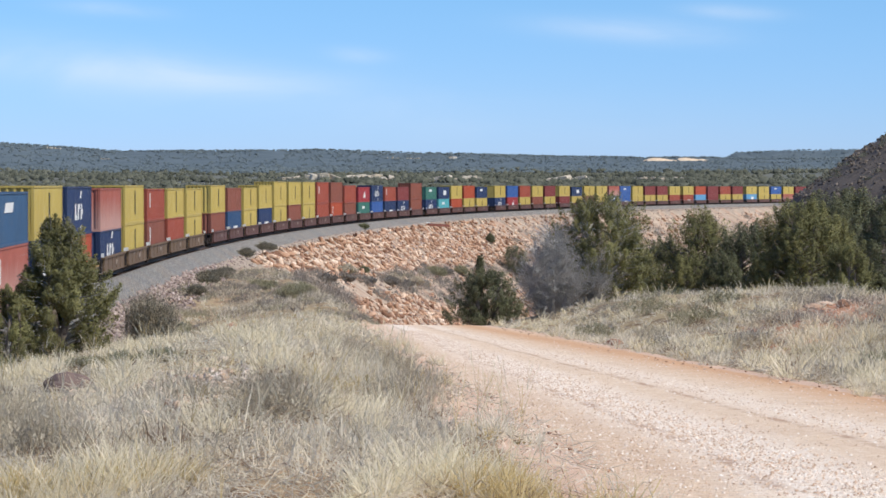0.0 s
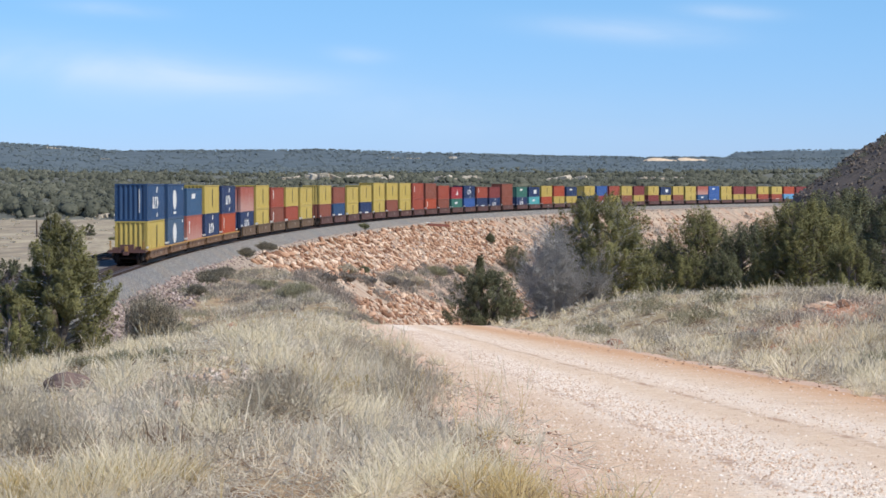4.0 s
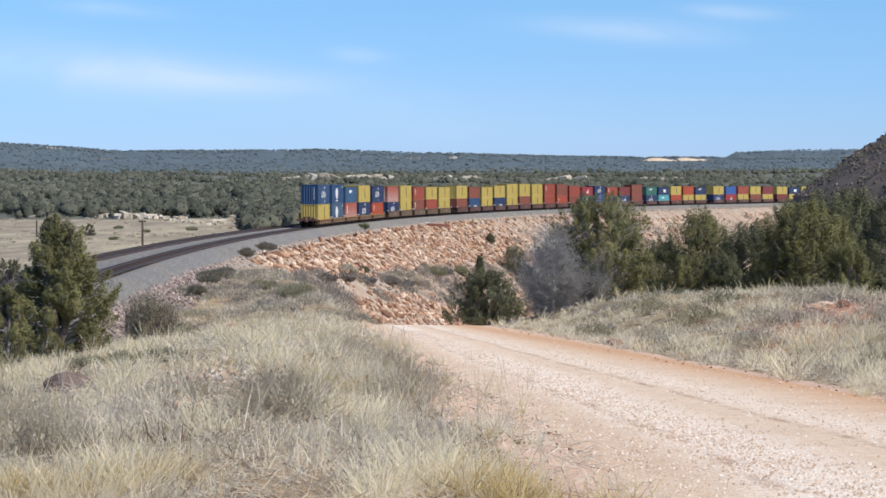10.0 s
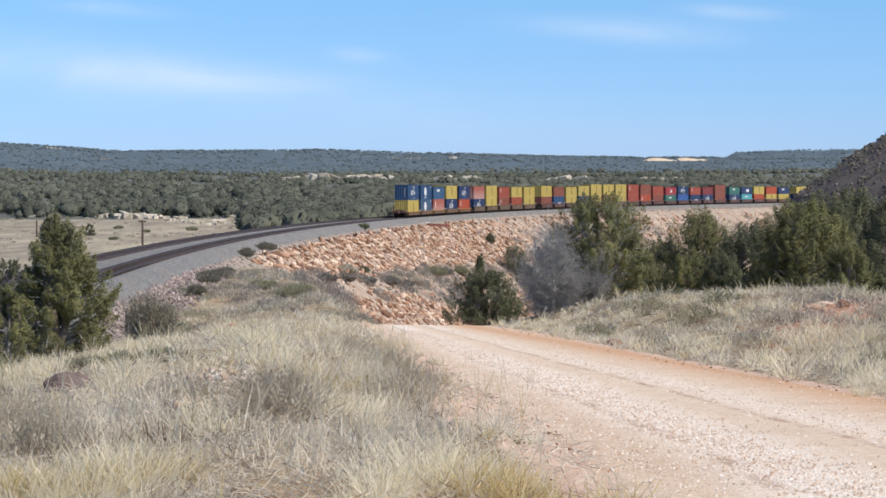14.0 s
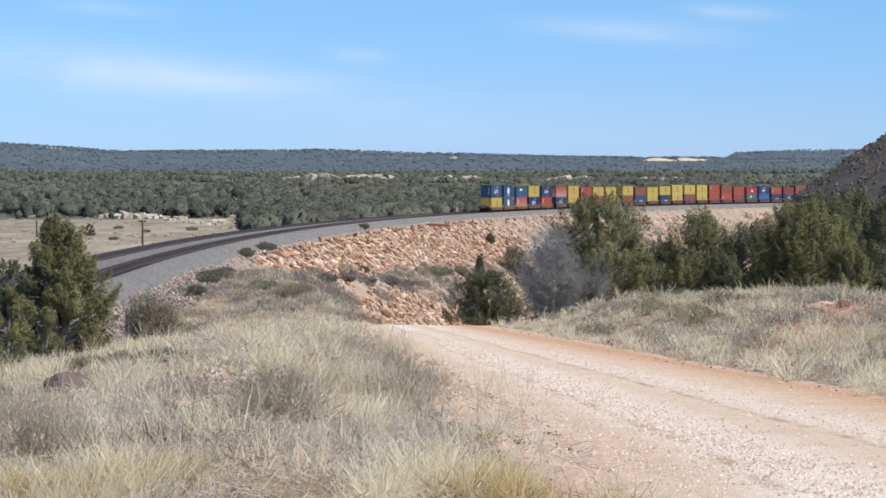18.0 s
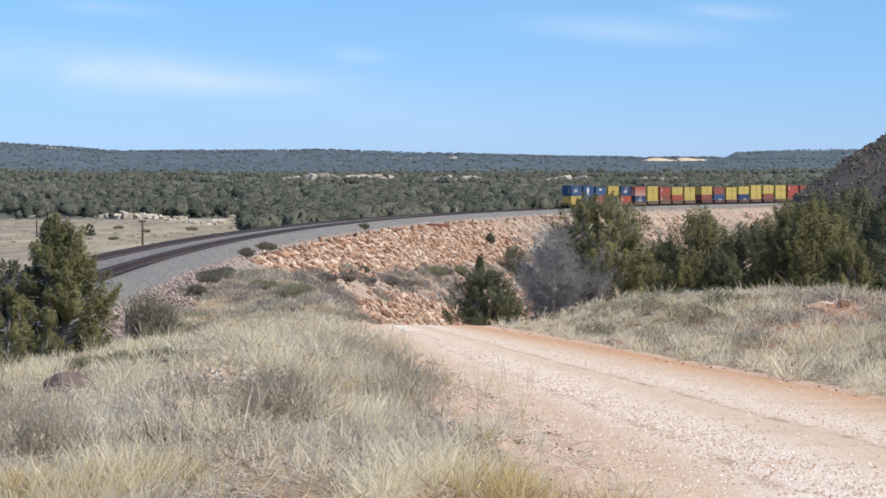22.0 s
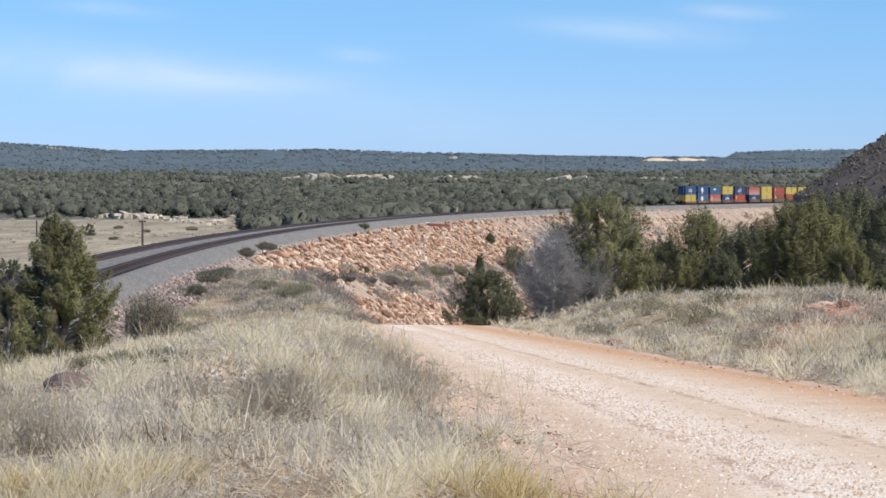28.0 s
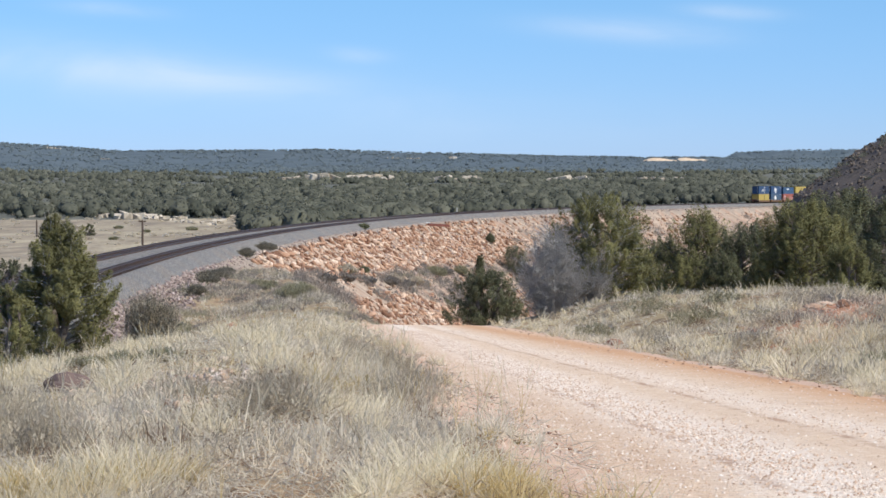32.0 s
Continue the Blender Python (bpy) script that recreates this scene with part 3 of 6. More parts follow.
def slanted(x0, x1, z0, z1, k=0.4):
    return [(x0, z0), (x1, z0), (x1 + k, z1), (x0 + k, z1)]


def oval(cx, cz, rx, rz, n=14):
    return [(cx + rx * math.cos(2 * math.pi * i / n), cz + rz * math.sin(2 * math.pi * i / n)) for i in range(n)]


def marks_for(style, h):
    """Plain shapes of the markings on the long side: x runs along the box, z up."""
    c = h / 2
    if style == "bar":
        return [("dark_mark", rect(0.1, 0.75, c - 0.75, c + 1.0))]
    if style == "three":
        glyphs = [("white", slanted(x, x + 0.55, c - 0.5, c + 0.42, 0.15)) for x in (-2.6, -1.1, 0.5)] + [("white", rect(x, x + 0.5, z, z + 0.3)) for x, z in ((-1.95, c - 0.5), (-0.45, c + 0.12), (1.15, c - 0.2))]
        return glyphs + [("white", slanted(0.2, 0.75, c + 0.75, c + 1.2)), ("white", slanted(0.3, 0.75, c - 1.2, c - 0.85))]
    if style == "oval":
        return [("white", oval(-1.0, c + 0.1, 1.4, 0.85)), ("white", rect(-2.0, 0.2, c - 1.12, c - 0.92)), ("white", rect(5.2, 5.6, c + 0.9, c + 1.2))]
    if style == "small":
        return [("white", slanted(-2.6, 0.4, c + 0.3, c + 0.75, 0.5))]
    if style == "square":
        return [("white", rect(-0.6, 2.6, c - 0.45, c + 0.5))]
    if style == "low":
        return [("white", slanted(-1.4, 2.4, c - 0.9, c - 0.2, 0.5))]
    if style == "strip":
        return [("white", rect(-4.6, -4.1, c - 0.2, c + 0.9))]
    if style == "tri":
        return [("white", [(-1.2, c - 0.5), (1.6, c - 0.5), (1.0, c + 0.6)])]
    return []


def container(colour, h, style, end_stripe=False):
    words = {"yellow": "yellow", "blue": "blue", "navy": "dark blue", "slate": "slate-blue", "brightblue": "bright blue", "skyblue": "pale blue", "teal": "teal",
             "green": "green", "red": "red", "orange": "orange-red", "brown": "red-brown", "maroon": "maroon", "faded": "faded red", "steelblue": "steel-blue", "crimson": "crimson"}
    look_of = {"": "with plain ribbed sides", "bar": "with a dark upright bar", "three": "with white block markings", "oval": "with a white oval emblem",
               "small": "with a small white emblem", "square": "with a white square emblem", "low": "with a low white emblem", "strip": "with a short white stripe", "tri": "with a pale wedge emblem"}
    key = (colour, round(h, 2), style, end_stripe)
    if key in _boxes:
        return copy_thing(_boxes[key], Matrix())
    fr, roof, side, end = container_meshes(h, colour)
    c = tagged(new("shipping_container"), f"{words[colour]} shipping container {look_of[style]}, on a wagon", "container", "containers on the train")
    part("frame", fr, None, c)
    part("roof", roof, None, c)
    W, L = BOX_W / 2, BOX_L / 2
    for sgn, ang in ((1, 90), (-1, -90)):
        p = part("side_panel", side, None, c)
        p.matrix_basis = pose(sgn * (W - 0.03), 0, 0, 0, 0, ang)
        if sgn == 1:
            for mk, pts in marks_for(style, h):
                part("marking", flat(pts, -0.02), M[mk], p, "plain white marking" if mk == "white" else "dark upright bar")
    for y, ang in ((-L + 0.03, 0), (L - 0.03, 180)):
        p = part("end_panel", end, None, c)
        p.matrix_basis = pose(0, y, 0, 0, 0, ang)
        if end_stripe and ang == 0:
            part("marking", flat(rect(0.60, 0.67, 0.65, 2.45), -0.02), M["white"], p, "white upright line of markings")
    _boxes[key] = c
    return c


def wheelset_bm():
    bm = bmesh.new()
    for x in (-0.76, 0.76):
        bmesh.ops.create_cone(bm, cap_ends=True, segments=14, radius1=0.46, radius2=0.46, depth=0.13, matrix=Matrix.Translation((x, 0, 0.46)) @ Matrix.Rotation(math.pi / 2, 4, "Y"))
        bmesh.ops.create_cone(bm, cap_ends=True, segments=14, radius1=0.5, radius2=0.5, depth=0.03, matrix=Matrix.Translation((x * 0.92, 0, 0.46)) @ Matrix.Rotation(math.pi / 2, 4, "Y"))
    bmesh.ops.create_cone(bm, cap_ends=True, segments=10, radius1=0.09, radius2=0.09, depth=1.9, matrix=Matrix.Translation((0, 0, 0.46)) @ Matrix.Rotation(math.pi / 2, 4, "Y"))
    return bm


def bogie_bm():
    bm = bmesh.new()
    for x in (-0.98, 0.98):
        box(bm, x - 0.09, x + 0.09, -1.25, 1.25, 0.42, 0.62)
        box(bm, x - 0.1, x + 0.1, -0.45, 0.45, 0.24, 0.72)
        for y in (-0.88, 0.88):
            box(bm, x - 0.13, x + 0.13, y - 0.19, y + 0.19, 0.32, 0.62)
    box(bm, -1.0, 1.0, -0.25, 0.25, 0.4, 0.75)
    return bm


_cars = {}
PITCH = 15.6


def well_car(kind, last=False, umber=False):
    """One platform of an articulated well wagon; origin at rail level under the middle of its well."""
    key = (kind, last, umber)
    if key in _cars:
        return copy_thing(_cars[key], Matrix())
    deep = kind == "deep"
    top, low = (1.38, 0.4) if deep else (0.95, 0.42)
    m = M["car_umber"] if umber else M["car_brown"] if deep else M["car_tan"]
    c = tagged(new("well_car"), "umber-brown articulated well wagon platform with tall side sills" if umber else "red-brown articulated well wagon platform with tall side sills" if deep else "tan low-sided well wagon platform with a yellow-edged deck",
               "rail wagon", "wagons of the train")
    L = BOX_L / 2 + 0.25
    for sx in (-1, 1):
        bm = bmesh.new()
        e = L - (0.45 if deep else 0.1)
        box(bm, sx * 1.40 - 0.06, sx * 1.40 + 0.06, -e, e, low, top)
        box(bm, sx * 1.42 - 0.12, sx * 1.42 + 0.12, -e - 0.2, e + 0.2, top - 0.12, top + 0.002)
        box(bm, sx * 1.42 - 0.1, sx * 1.42 + 0.1, -e + 0.3, e - 0.3, low - 0.05, low + 0.06)
        for i in range(6):
            y = -e + 0.15 + (2 * e - 0.3) * i / 5
            box(bm, sx * 1.455 - 0.03, sx * 1.455 + 0.03, y - 0.06, y + 0.06, low + 0.065, top - 0.125)
        s = part("side_sill", bm, m, c)
        if not deep:
            part("deck_edge", boxes((sx * 1.42 - 0.15, sx * 1.42 + 0.15, -L - 0.9, L + 0.9, top, top + 0.07)), M["deck_yellow"], s, "yellow deck edge")
        if sx == 1:
            part("data_panel", boxes((1.545, 1.56, 0.3, 0.75, 0.78 if deep else 0.5, 1.08 if deep else 0.72)), M["stencil"], s, "pale stencilled data panel")
    part("well_floor", boxes(*[(-1.35, 1.35, y - 0.25, y + 0.25, 0.27, 0.38) for y in np.linspace(-L + 0.4, L - 0.4, 7)]), m, c)
    for sy in (-1, 1):
        bm = bmesh.new()
        box(bm, -1.36, 1.36, sy * (L + 0.1) - 0.12, sy * (L + 0.1) + 0.12, 0.36, top - 0.13)
        y0, y1 = sorted((sy * (L + 0.22), sy * (PITCH / 2 - 0.08)))
        box(bm, -0.9, 0.9, y0, y1, 0.82, 1.08)
        box(bm, -1.3, 1.3, y0, y1, 1.085, 1.15)
        part("end_platform", bm, M["steel_dark"] if deep else m, c)
        part("placard", boxes((1.36, 1.54, sy * (L + 0.28) - 0.02, sy * (L + 0.28) + 0.02, top + 0.02, top + 0.27)) if deep else boxes((1.22, 1.4, sy * (L + 0.28) - 0.02, sy * (L + 0.28) + 0.02, 1.15, 1.3)), M["white"], c, "white reflective panel")
    # the long low dark slab is added as the shadow below the well
    part("underframe", boxes((-1.25, 1.25, -L, L, 0.06, 0.2), (-1.15, 1.15, -PITCH / 2, -L - 0.25, 0.5, 0.8)), M["steel_dark"], c)
    b = part("bogie", bogie_bm(), M["steel_dark"], c)
    b.matrix_basis = pose(0, -PITCH / 2, 0)
    for y in (-0.88, 0.88):
        w = part("wheelset", wheelset_bm(), M["wheel"], b)
        w.matrix_basis = pose(0, y, 0)
    if last:
        bm = bmesh.new()
        box(bm, -1.45, 1.45, -PITCH / 2 - 1.9, -PITCH / 2 + 0.1, 0.94, 1.02)
        box(bm, -1.4, 1.4, -PITCH / 2 - 1.95, -PITCH / 2 - 1.86, 0.88, 1.12)
        box(bm, -0.18, 0.18, -PITCH / 2 - 2.6, -PITCH / 2 - 1.8, 0.72, 0.98)
        part("end_beam", bm, M["car_brown"], c)
        for x in (-1.25, 1.25):
            bm = bmesh.new()
            for y in (-PITCH / 2 - 1.85, -PITCH / 2 - 1.2):
                box(bm, x - 0.025, x + 0.025, y - 0.025, y + 0.025, 1.0, 1.75)
            box(bm, x - 0.025, x + 0.025, -PITCH / 2 - 1.87, -PITCH / 2 - 1.18, 1.72, 1.77)
            part("handrail", bm, M["deck_yellow"], c)
        part("brake_rigging", boxes((-0.5, 0.5, -PITCH / 2 - 1.75, -PITCH / 2 - 1.3, 1.0, 1.5), (-1.1, -0.6, -PITCH / 2 - 1.7, -PITCH / 2 - 1.4, 1.0, 1.3), (0.65, 1.05, -PITCH / 2 - 1.7, -PITCH / 2 - 1.4, 1.0, 1.35)), M["car_brown"], c)
        part("rear_device", boxes((-0.12, 0.12, -PITCH / 2 - 2.1, -PITCH / 2 - 1.96, 1.0, 1.4)), M["deck_yellow"], c, "small yellow end-of-train box")
    _cars[key] = c
    return c


# upper box, lower box, from the rear end of the train; a trailing "-" is a low box, "=" a full one, "+" a high one
STACKS = """blue=:three yellow:bar|blue=:oval slate:oval|steelblue-:small faded:strip|yellow:bar navy:three|navy=:three orange-:strip
faded: navy-:three|yellow:bar yellow:bar|red-:strip brown:strip|yellow-:bar red:|yellow-:bar yellow:bar
yellow:bar brown:|brown-: blue:low|yellow-:bar yellow:bar|yellow:bar navy:low|yellow+:bar yellow+:bar
yellow+:bar brown+:|yellow+:bar yellow+:bar|red+:strip red+:|brown+: orange+:strip|red: brown:
crimson-:tri green:small|navy:three brightblue:|red-:strip navy:low|maroon-: navy:three|brown+: brown+:
green-:small navy:three|navy-:square teal:small|yellow:bar orange:|orange: yellow:bar|navy-:small yellow:bar
yellow:bar navy:three|brightblue: crimson:tri|red: yellow:bar|yellow:bar brown:|maroon: yellow:bar
yellow:bar maroon:|navy-:square yellow:bar|yellow:bar brown:|yellow:bar yellow:bar|faded: blue:small
brightblue:small brightblue:low|yellow:bar yellow:bar|maroon: yellow:bar|maroon: yellow:bar|yellow:bar red:
yellow:bar red:low|orange: skyblue:|maroon: maroon:|red: yellow:bar|maroon: yellow:bar
yellow:bar skyblue:square|yellow:bar yellow:bar|brightblue:small yellow:bar|yellow:bar faded:|maroon: brown:
red: navy:|yellow:bar brown:|yellow:bar yellow:bar|blue:three orange:|brown: yellow:bar"""
CAR_START = [0.0, 80.6, 164.5, 242.5, 321.0, 401.5, 486.5, 567.0, 643.5, 723.0, 803.0, 884.0]
moving = []


def make_train():
    for ci, row in enumerate(STACKS.split("\n")):
        for ui, cell in enumerate(row.split("|")):
            upper, lower = cell.split()
            s = CAR_START[ci] + 15.6 * ui + BOX_L / 2
            deep = ci > 0
            car = well_car("deep" if deep else "low", last=(ci == 0 and ui == 0), umber=ci == 1)
            floor = 0.40
            col, style = lower.split(":")
            hl = {"-": 2.62, "+": 2.97}.get(col[-1], 2.80)
            lo = container(col.rstrip("-+="), hl, style)
            col, style = upper.split(":")
            hu = {"-": 2.46, "+": 3.03, "=": 2.86}.get(col[-1], 2.74)
            up = container(col.rstrip("-+="), hu, style, end_stripe=col.rstrip("-+=") in ("blue", "faded", "navy"))
            moving.append((car, s, 0.0))
            moving.append((lo, s, floor))
            moving.append((up, s, floor + hl + 0.01))


make_train()


# ---- plants ----
def tube_arrays(paths, sides=5):
    """Tapered tubes: each path is a list of (point, radius)."""
    V, F, base = [], [], 0
    ring = np.arange(sides) * 2 * math.pi / sides
    for path in paths:
        for i, (p, r) in enumerate(path):
            a = Vector(path[max(i - 1, 0)][0])
            b = Vector(path[min(i + 1, len(path) - 1)][0])
            d = (b - a).normalized()
            u = d.orthogonal().normalized()
            w = d.cross(u)
            for c in ring:
                V.append(Vector(p) + (u * math.cos(c) + w * math.sin(c)) * r)
        for i in range(len(path) - 1):
            for j in range(sides):
                k = (j + 1) % sides
                F.append((base + i * sides + j, base + i * sides + k, base + (i + 1) * sides + k, base + (i + 1) * sides + j))
        base += len(path) * sides
    return np.array([tuple(v) for v in V]), np.array(F)


def leaf_tris(P, D, size, rng, aspect=0.4):
    """Small pointed leaves at P along D."""
    n = len(P)
    D = D / np.maximum(np.linalg.norm(D, axis=1, keepdims=True), 1e-6)
    side = np.cross(D, rng.normal(size=(n, 3)))
    side /= np.maximum(np.linalg.norm(side, axis=1, keepdims=True), 1e-6)
    L = (size * rng.uniform(0.6, 1.4, n))[:, None]
    half = L * np.reshape(aspect, (-1, 1)) * 0.5
    V = np.stack([P - side * half, P + side * half, P + D * L], 1).reshape(-1, 3)
    return V, np.arange(3 * n).reshape(n, 3)


def unit(v):
    return v / np.maximum(np.linalg.norm(v, axis=1, keepdims=True), 1e-6)


def scale_tris(P, N, size, rng, T=None, aspect=0.84):
    """Small leaf scales at P that face along N; their tips point along T."""
    n = len(P)
    N = unit(N)
    T = rng.normal(size=(n, 3)) if T is None else T
    w = unit(T - N * (T * N).sum(1, keepdims=True))
    u = np.cross(w, N)
    L = (size * rng.uniform(0.6, 1.4, n))[:, None]
    V = np.stack([P - u * L * 0.5 * aspect - w * L * 0.3, P + u * L * 0.5 * aspect - w * L * 0.3, P + w * L * 0.8], 1).reshape(-1, 3)
    return V, np.arange(3 * n).reshape(n, 3)


def juniper(x, y, height, half, label, seed, mat="juniper", shape="round", leaves=9000, lean=0.0, bare=0.0, foot=0.03):
    """A juniper: forked trunk, grey limbs and an uneven crown of plumes, each a tuft of many small sprays."""
    rng = np.random.RandomState(seed)
    rnd = random.Random(seed)
    t = tagged(new("juniper_tree"), label, "tree", "juniper trees")
    t.location = (x, y, land_z(x, y) - 0.05)

    def reach(u, ang):
        lump = 0.95 + 0.13 * math.sin(3 * ang + seed + 5 * u) + 0.11 * math.sin(5 * ang + 2.3 * seed - 9 * u)
        if shape == "cone":
            r = min(1.0, (u / 0.06) ** 0.3) * max(0.0, 1 - u ** 1.7) ** 0.8 + 0.03
        elif shape == "egg":
            r = (0.80 + 0.2 * min(1.0, u / 0.25)) if u < 0.32 else max(0.0, 1 - ((u - 0.32) / 0.70) ** 1.7) ** 0.85 + 0.02
        elif shape == "low":
            r = math.sqrt(max(0.0, 1 - (max(u - 0.30, -0.3) / 0.70) ** 2)) * (0.95 if u > 0.12 else 0.75)
        else:
            r = math.sqrt(max(0.0, 1 - (max(u - 0.42, -0.36) / 0.58) ** 2)) if u > 0.42 else 0.86 + 0.14 * u / 0.42
        return half * r * lump

    # plumes: the size of each one, its place in the crown, how far out it sits
    big = 0.065 * half + 0.035 * height
    tips, n_cl = [], max(50, min(380, int(32 * height * half)))
    while len(tips) < n_cl:
        u, ang = foot + (0.96 - foot) * rnd.random() ** 1.1, rnd.uniform(0, 2 * math.pi)
        out = rnd.uniform(0.1, 1.0) ** 0.4
        rr = max(0.0, reach(u, ang) * out - 0.1 * big)
        tips.append((Vector((rr * math.cos(ang) + lean * u * height, rr * math.sin(ang), u * height)), out))
    forks = rnd.choice((2, 3, 3))
    stems, tops = [], []
    for i in range(forks):
        a = 2 * math.pi * i / forks + rnd.uniform(-0.5, 0.5)
        top = Vector((math.cos(a) * half * 0.30 + lean * height * 0.8, math.sin(a) * half * 0.30, height * rnd.uniform(0.7, 0.88)))
        tops.append(top)
        r0 = 0.045 * height ** 0.9
        stems.append([((0.05 * math.cos(a), 0.05 * math.sin(a), -0.3), r0), (top * 0.25 + Vector((rnd.uniform(-.12, .12), rnd.uniform(-.12, .12), 0)), r0 * 0.8),
                      (top * 0.6 + Vector((rnd.uniform(-.15, .15), rnd.uniform(-.15, .15), 0)), r0 * 0.5), (top, r0 * 0.15)])
    v, f = tube_arrays(stems, 7)
    part("trunk", np_mesh("trunk", v, f, M["bark"], True), None, t)
    limbs = []
    for tip, out in tips:
        top = min(tops, key=lambda q: (q.xy - tip.xy).length)
        k = min(0.9, max(0.08, (tip.z - 0.35 * (tip.xy - top.xy).length) / max(top.z, 0.1)))
        a = top * k
        mid = a.lerp(tip, 0.5) + Vector((0, 0, 0.08 * (tip - a).length))
        limbs.append([(a, 0.012 * height * 0.6), (mid, 0.007 * height * 0.6), (tip, 0.006)])
        if rnd.random() < 0.35 + bare:
            for j in range(int(3 + 14 * bare)):
                d = Vector((tip.x - lean * tip.z, tip.y, 0.3 * half)).normalized() * 0.6 + Vector((rnd.gauss(0, .5), rnd.gauss(0, .5), rnd.gauss(0.2, .5)))
                limbs.append([(tip, 0.009), (tip + d * 0.5 * big, 0.007), (tip + d * 1.25 * big, 0.003)])
    v, f = tube_arrays(limbs, 4)
    part("branching", np_mesh("limbs", v, f, M["deadwood"] if bare else M["bark"], True), None, t)
    live = [(q, o) for q, o in tips if rnd.random() > bare]
    C = np.array([tuple(q) for q, o in live])
    heart = np.array([lean * height * 0.5, 0, height * 0.38])
    size = big * rng.uniform(0.6, 1.5, len(live))
    share = size ** 2 / (size ** 2).sum()
    idx = np.repeat(np.arange(len(live)), np.maximum(30, (share * 3.6 * leaves).astype(int)))
    m = len(idx)
    ball = unit(rng.normal(size=(m, 3)))
    crown_out = unit((C - heart) * np.array([1, 1, 0.7]))
    axis = unit(np.array([0, 0, 0.9]) + 0.7 * crown_out + rng.normal(size=C.shape) * 0.25)
    # the plume narrows to its tip and is ragged with small sub-tufts
    along = rng.uniform(-1, 1, m)
    girth = np.sqrt(np.maximum(0.0, 1 - along ** 2)) * np.where(along > 0, 1 - 0.55 * along, 1.0)
    side = unit(ball - axis[idx] * (ball * axis[idx]).sum(1, keepdims=True))
    rag = 0.82 + 0.3 * np.sin(7 * side[:, 0] + 5 * along + idx) * np.sin(6 * side[:, 1] - 4 * along + 2 * idx)
    r = girth * rag * rng.uniform(0.2, 1.2, m)
    P = C[idx] + (side * (0.85 * r)[:, None] + axis[idx] * (along * 1.25)[:, None]) * size[idx][:, None]
    P[:, 2] = np.maximum(P[:, 2], 0.05)
    N = unit(side * girth[:, None] + axis[idx] * (along * 0.8)[:, None] + 0.75 * crown_out[idx] + np.array([0, 0, 0.2]) + rng.normal(size=P.shape) * 0.45)
    T = axis[idx] + 0.7 * side + rng.normal(size=P.shape) * 0.35
    v, f = scale_tris(P, unit(N + rng.normal(size=P.shape) * 0.35), 0.008 * height + 0.055, rng, T, 0.45)
    # tone: random per plume, plus crown shade put into the colour of inner ones
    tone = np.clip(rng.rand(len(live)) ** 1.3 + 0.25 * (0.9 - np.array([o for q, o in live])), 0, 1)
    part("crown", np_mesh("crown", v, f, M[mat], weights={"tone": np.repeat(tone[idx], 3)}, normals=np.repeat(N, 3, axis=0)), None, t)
    return t


juniper(-13.95, 88, 5.15, 1.9, "dark green young juniper tree beside the railway bank", 11, "juniper_warm", "egg", 17000, bare=0.1)
juniper(-14.3, 80, 3.5, 0.95, "small dense olive juniper bush at the grass edge", 12, "juniper_warm", "egg", 6000)
juniper(-22.6, 126, 2.6, 1.1, "low grey-green juniper beside the ballast slope", 13, "juniper", "low", 4000)
juniper(2.3, 128, 3.6, 2.2, "small dark open-branched juniper tree below the road crest", 14, "juniper", "round", 9000, foot=0.30)
juniper(1.95, 129.5, 4.55, 0.5, "slim green juniper sapling behind a bushy juniper", 15, "juniper", "cone", 2500)
juniper(13.9, 468, 5.6, 3.3, "dark green juniper rooted on the embankment slope", 16, "juniper", "round", 9000)
juniper(7.55, 115, 5.2, 2.7, "large spreading juniper with olive foliage and grey limbs", 47, "juniper_warm", "round", 17000, bare=0.12)
juniper(11.75, 130, 4.6, 1.5, "medium dark green juniper tree behind the grassy bank", 18, "juniper", "round", 8000)
juniper(13.6, 128, 6.3, 2.9, "upright green juniper tree behind the grassy bank", 19, "juniper_warm", "egg", 11000)
juniper(15.6, 125, 5.5, 2.0, "rounded dark juniper tree behind the grassy bank", 20, "juniper", "round", 9000)
juniper(17.3, 117, 6.1, 2.35, "broad bright olive juniper tree behind the bank", 21, "juniper_warm", "round", 16000)
juniper(19.3, 119, 5.6, 1.8, "dense olive juniper tree beside taller junipers", 22, "juniper_warm", "egg", 12000)
juniper(21.4, 135, 9.2, 2.3, "tall dark green juniper tree in the thicket", 23, "juniper", "round", 12000)
juniper(24.0, 140, 10.0, 2.3, "tall dark juniper tree at the thicket's edge", 24, "juniper", "round", 12000)
juniper(24.2, 130, 8.4, 2.0, "dark juniper tree standing before the rocky hill", 25, "juniper", "round", 12000)
juniper(18.6, 111, 3.6, 1.6, "low olive juniper tree on top of the bank", 26, "juniper_warm", "low", 9000)
juniper(14.0, 121, 3.6, 1.5, "low dark juniper tree behind the grassy bank", 27, "juniper", "low", 7000)
juniper(12.3, 122, 3.2, 1.6, "low olive juniper tree behind the grassy bank", 28, "juniper_warm", "low", 6500)
juniper(16.2, 119, 3.6, 1.6, "low olive juniper tree behind the grassy bank", 29, "juniper_warm", "low", 6500)


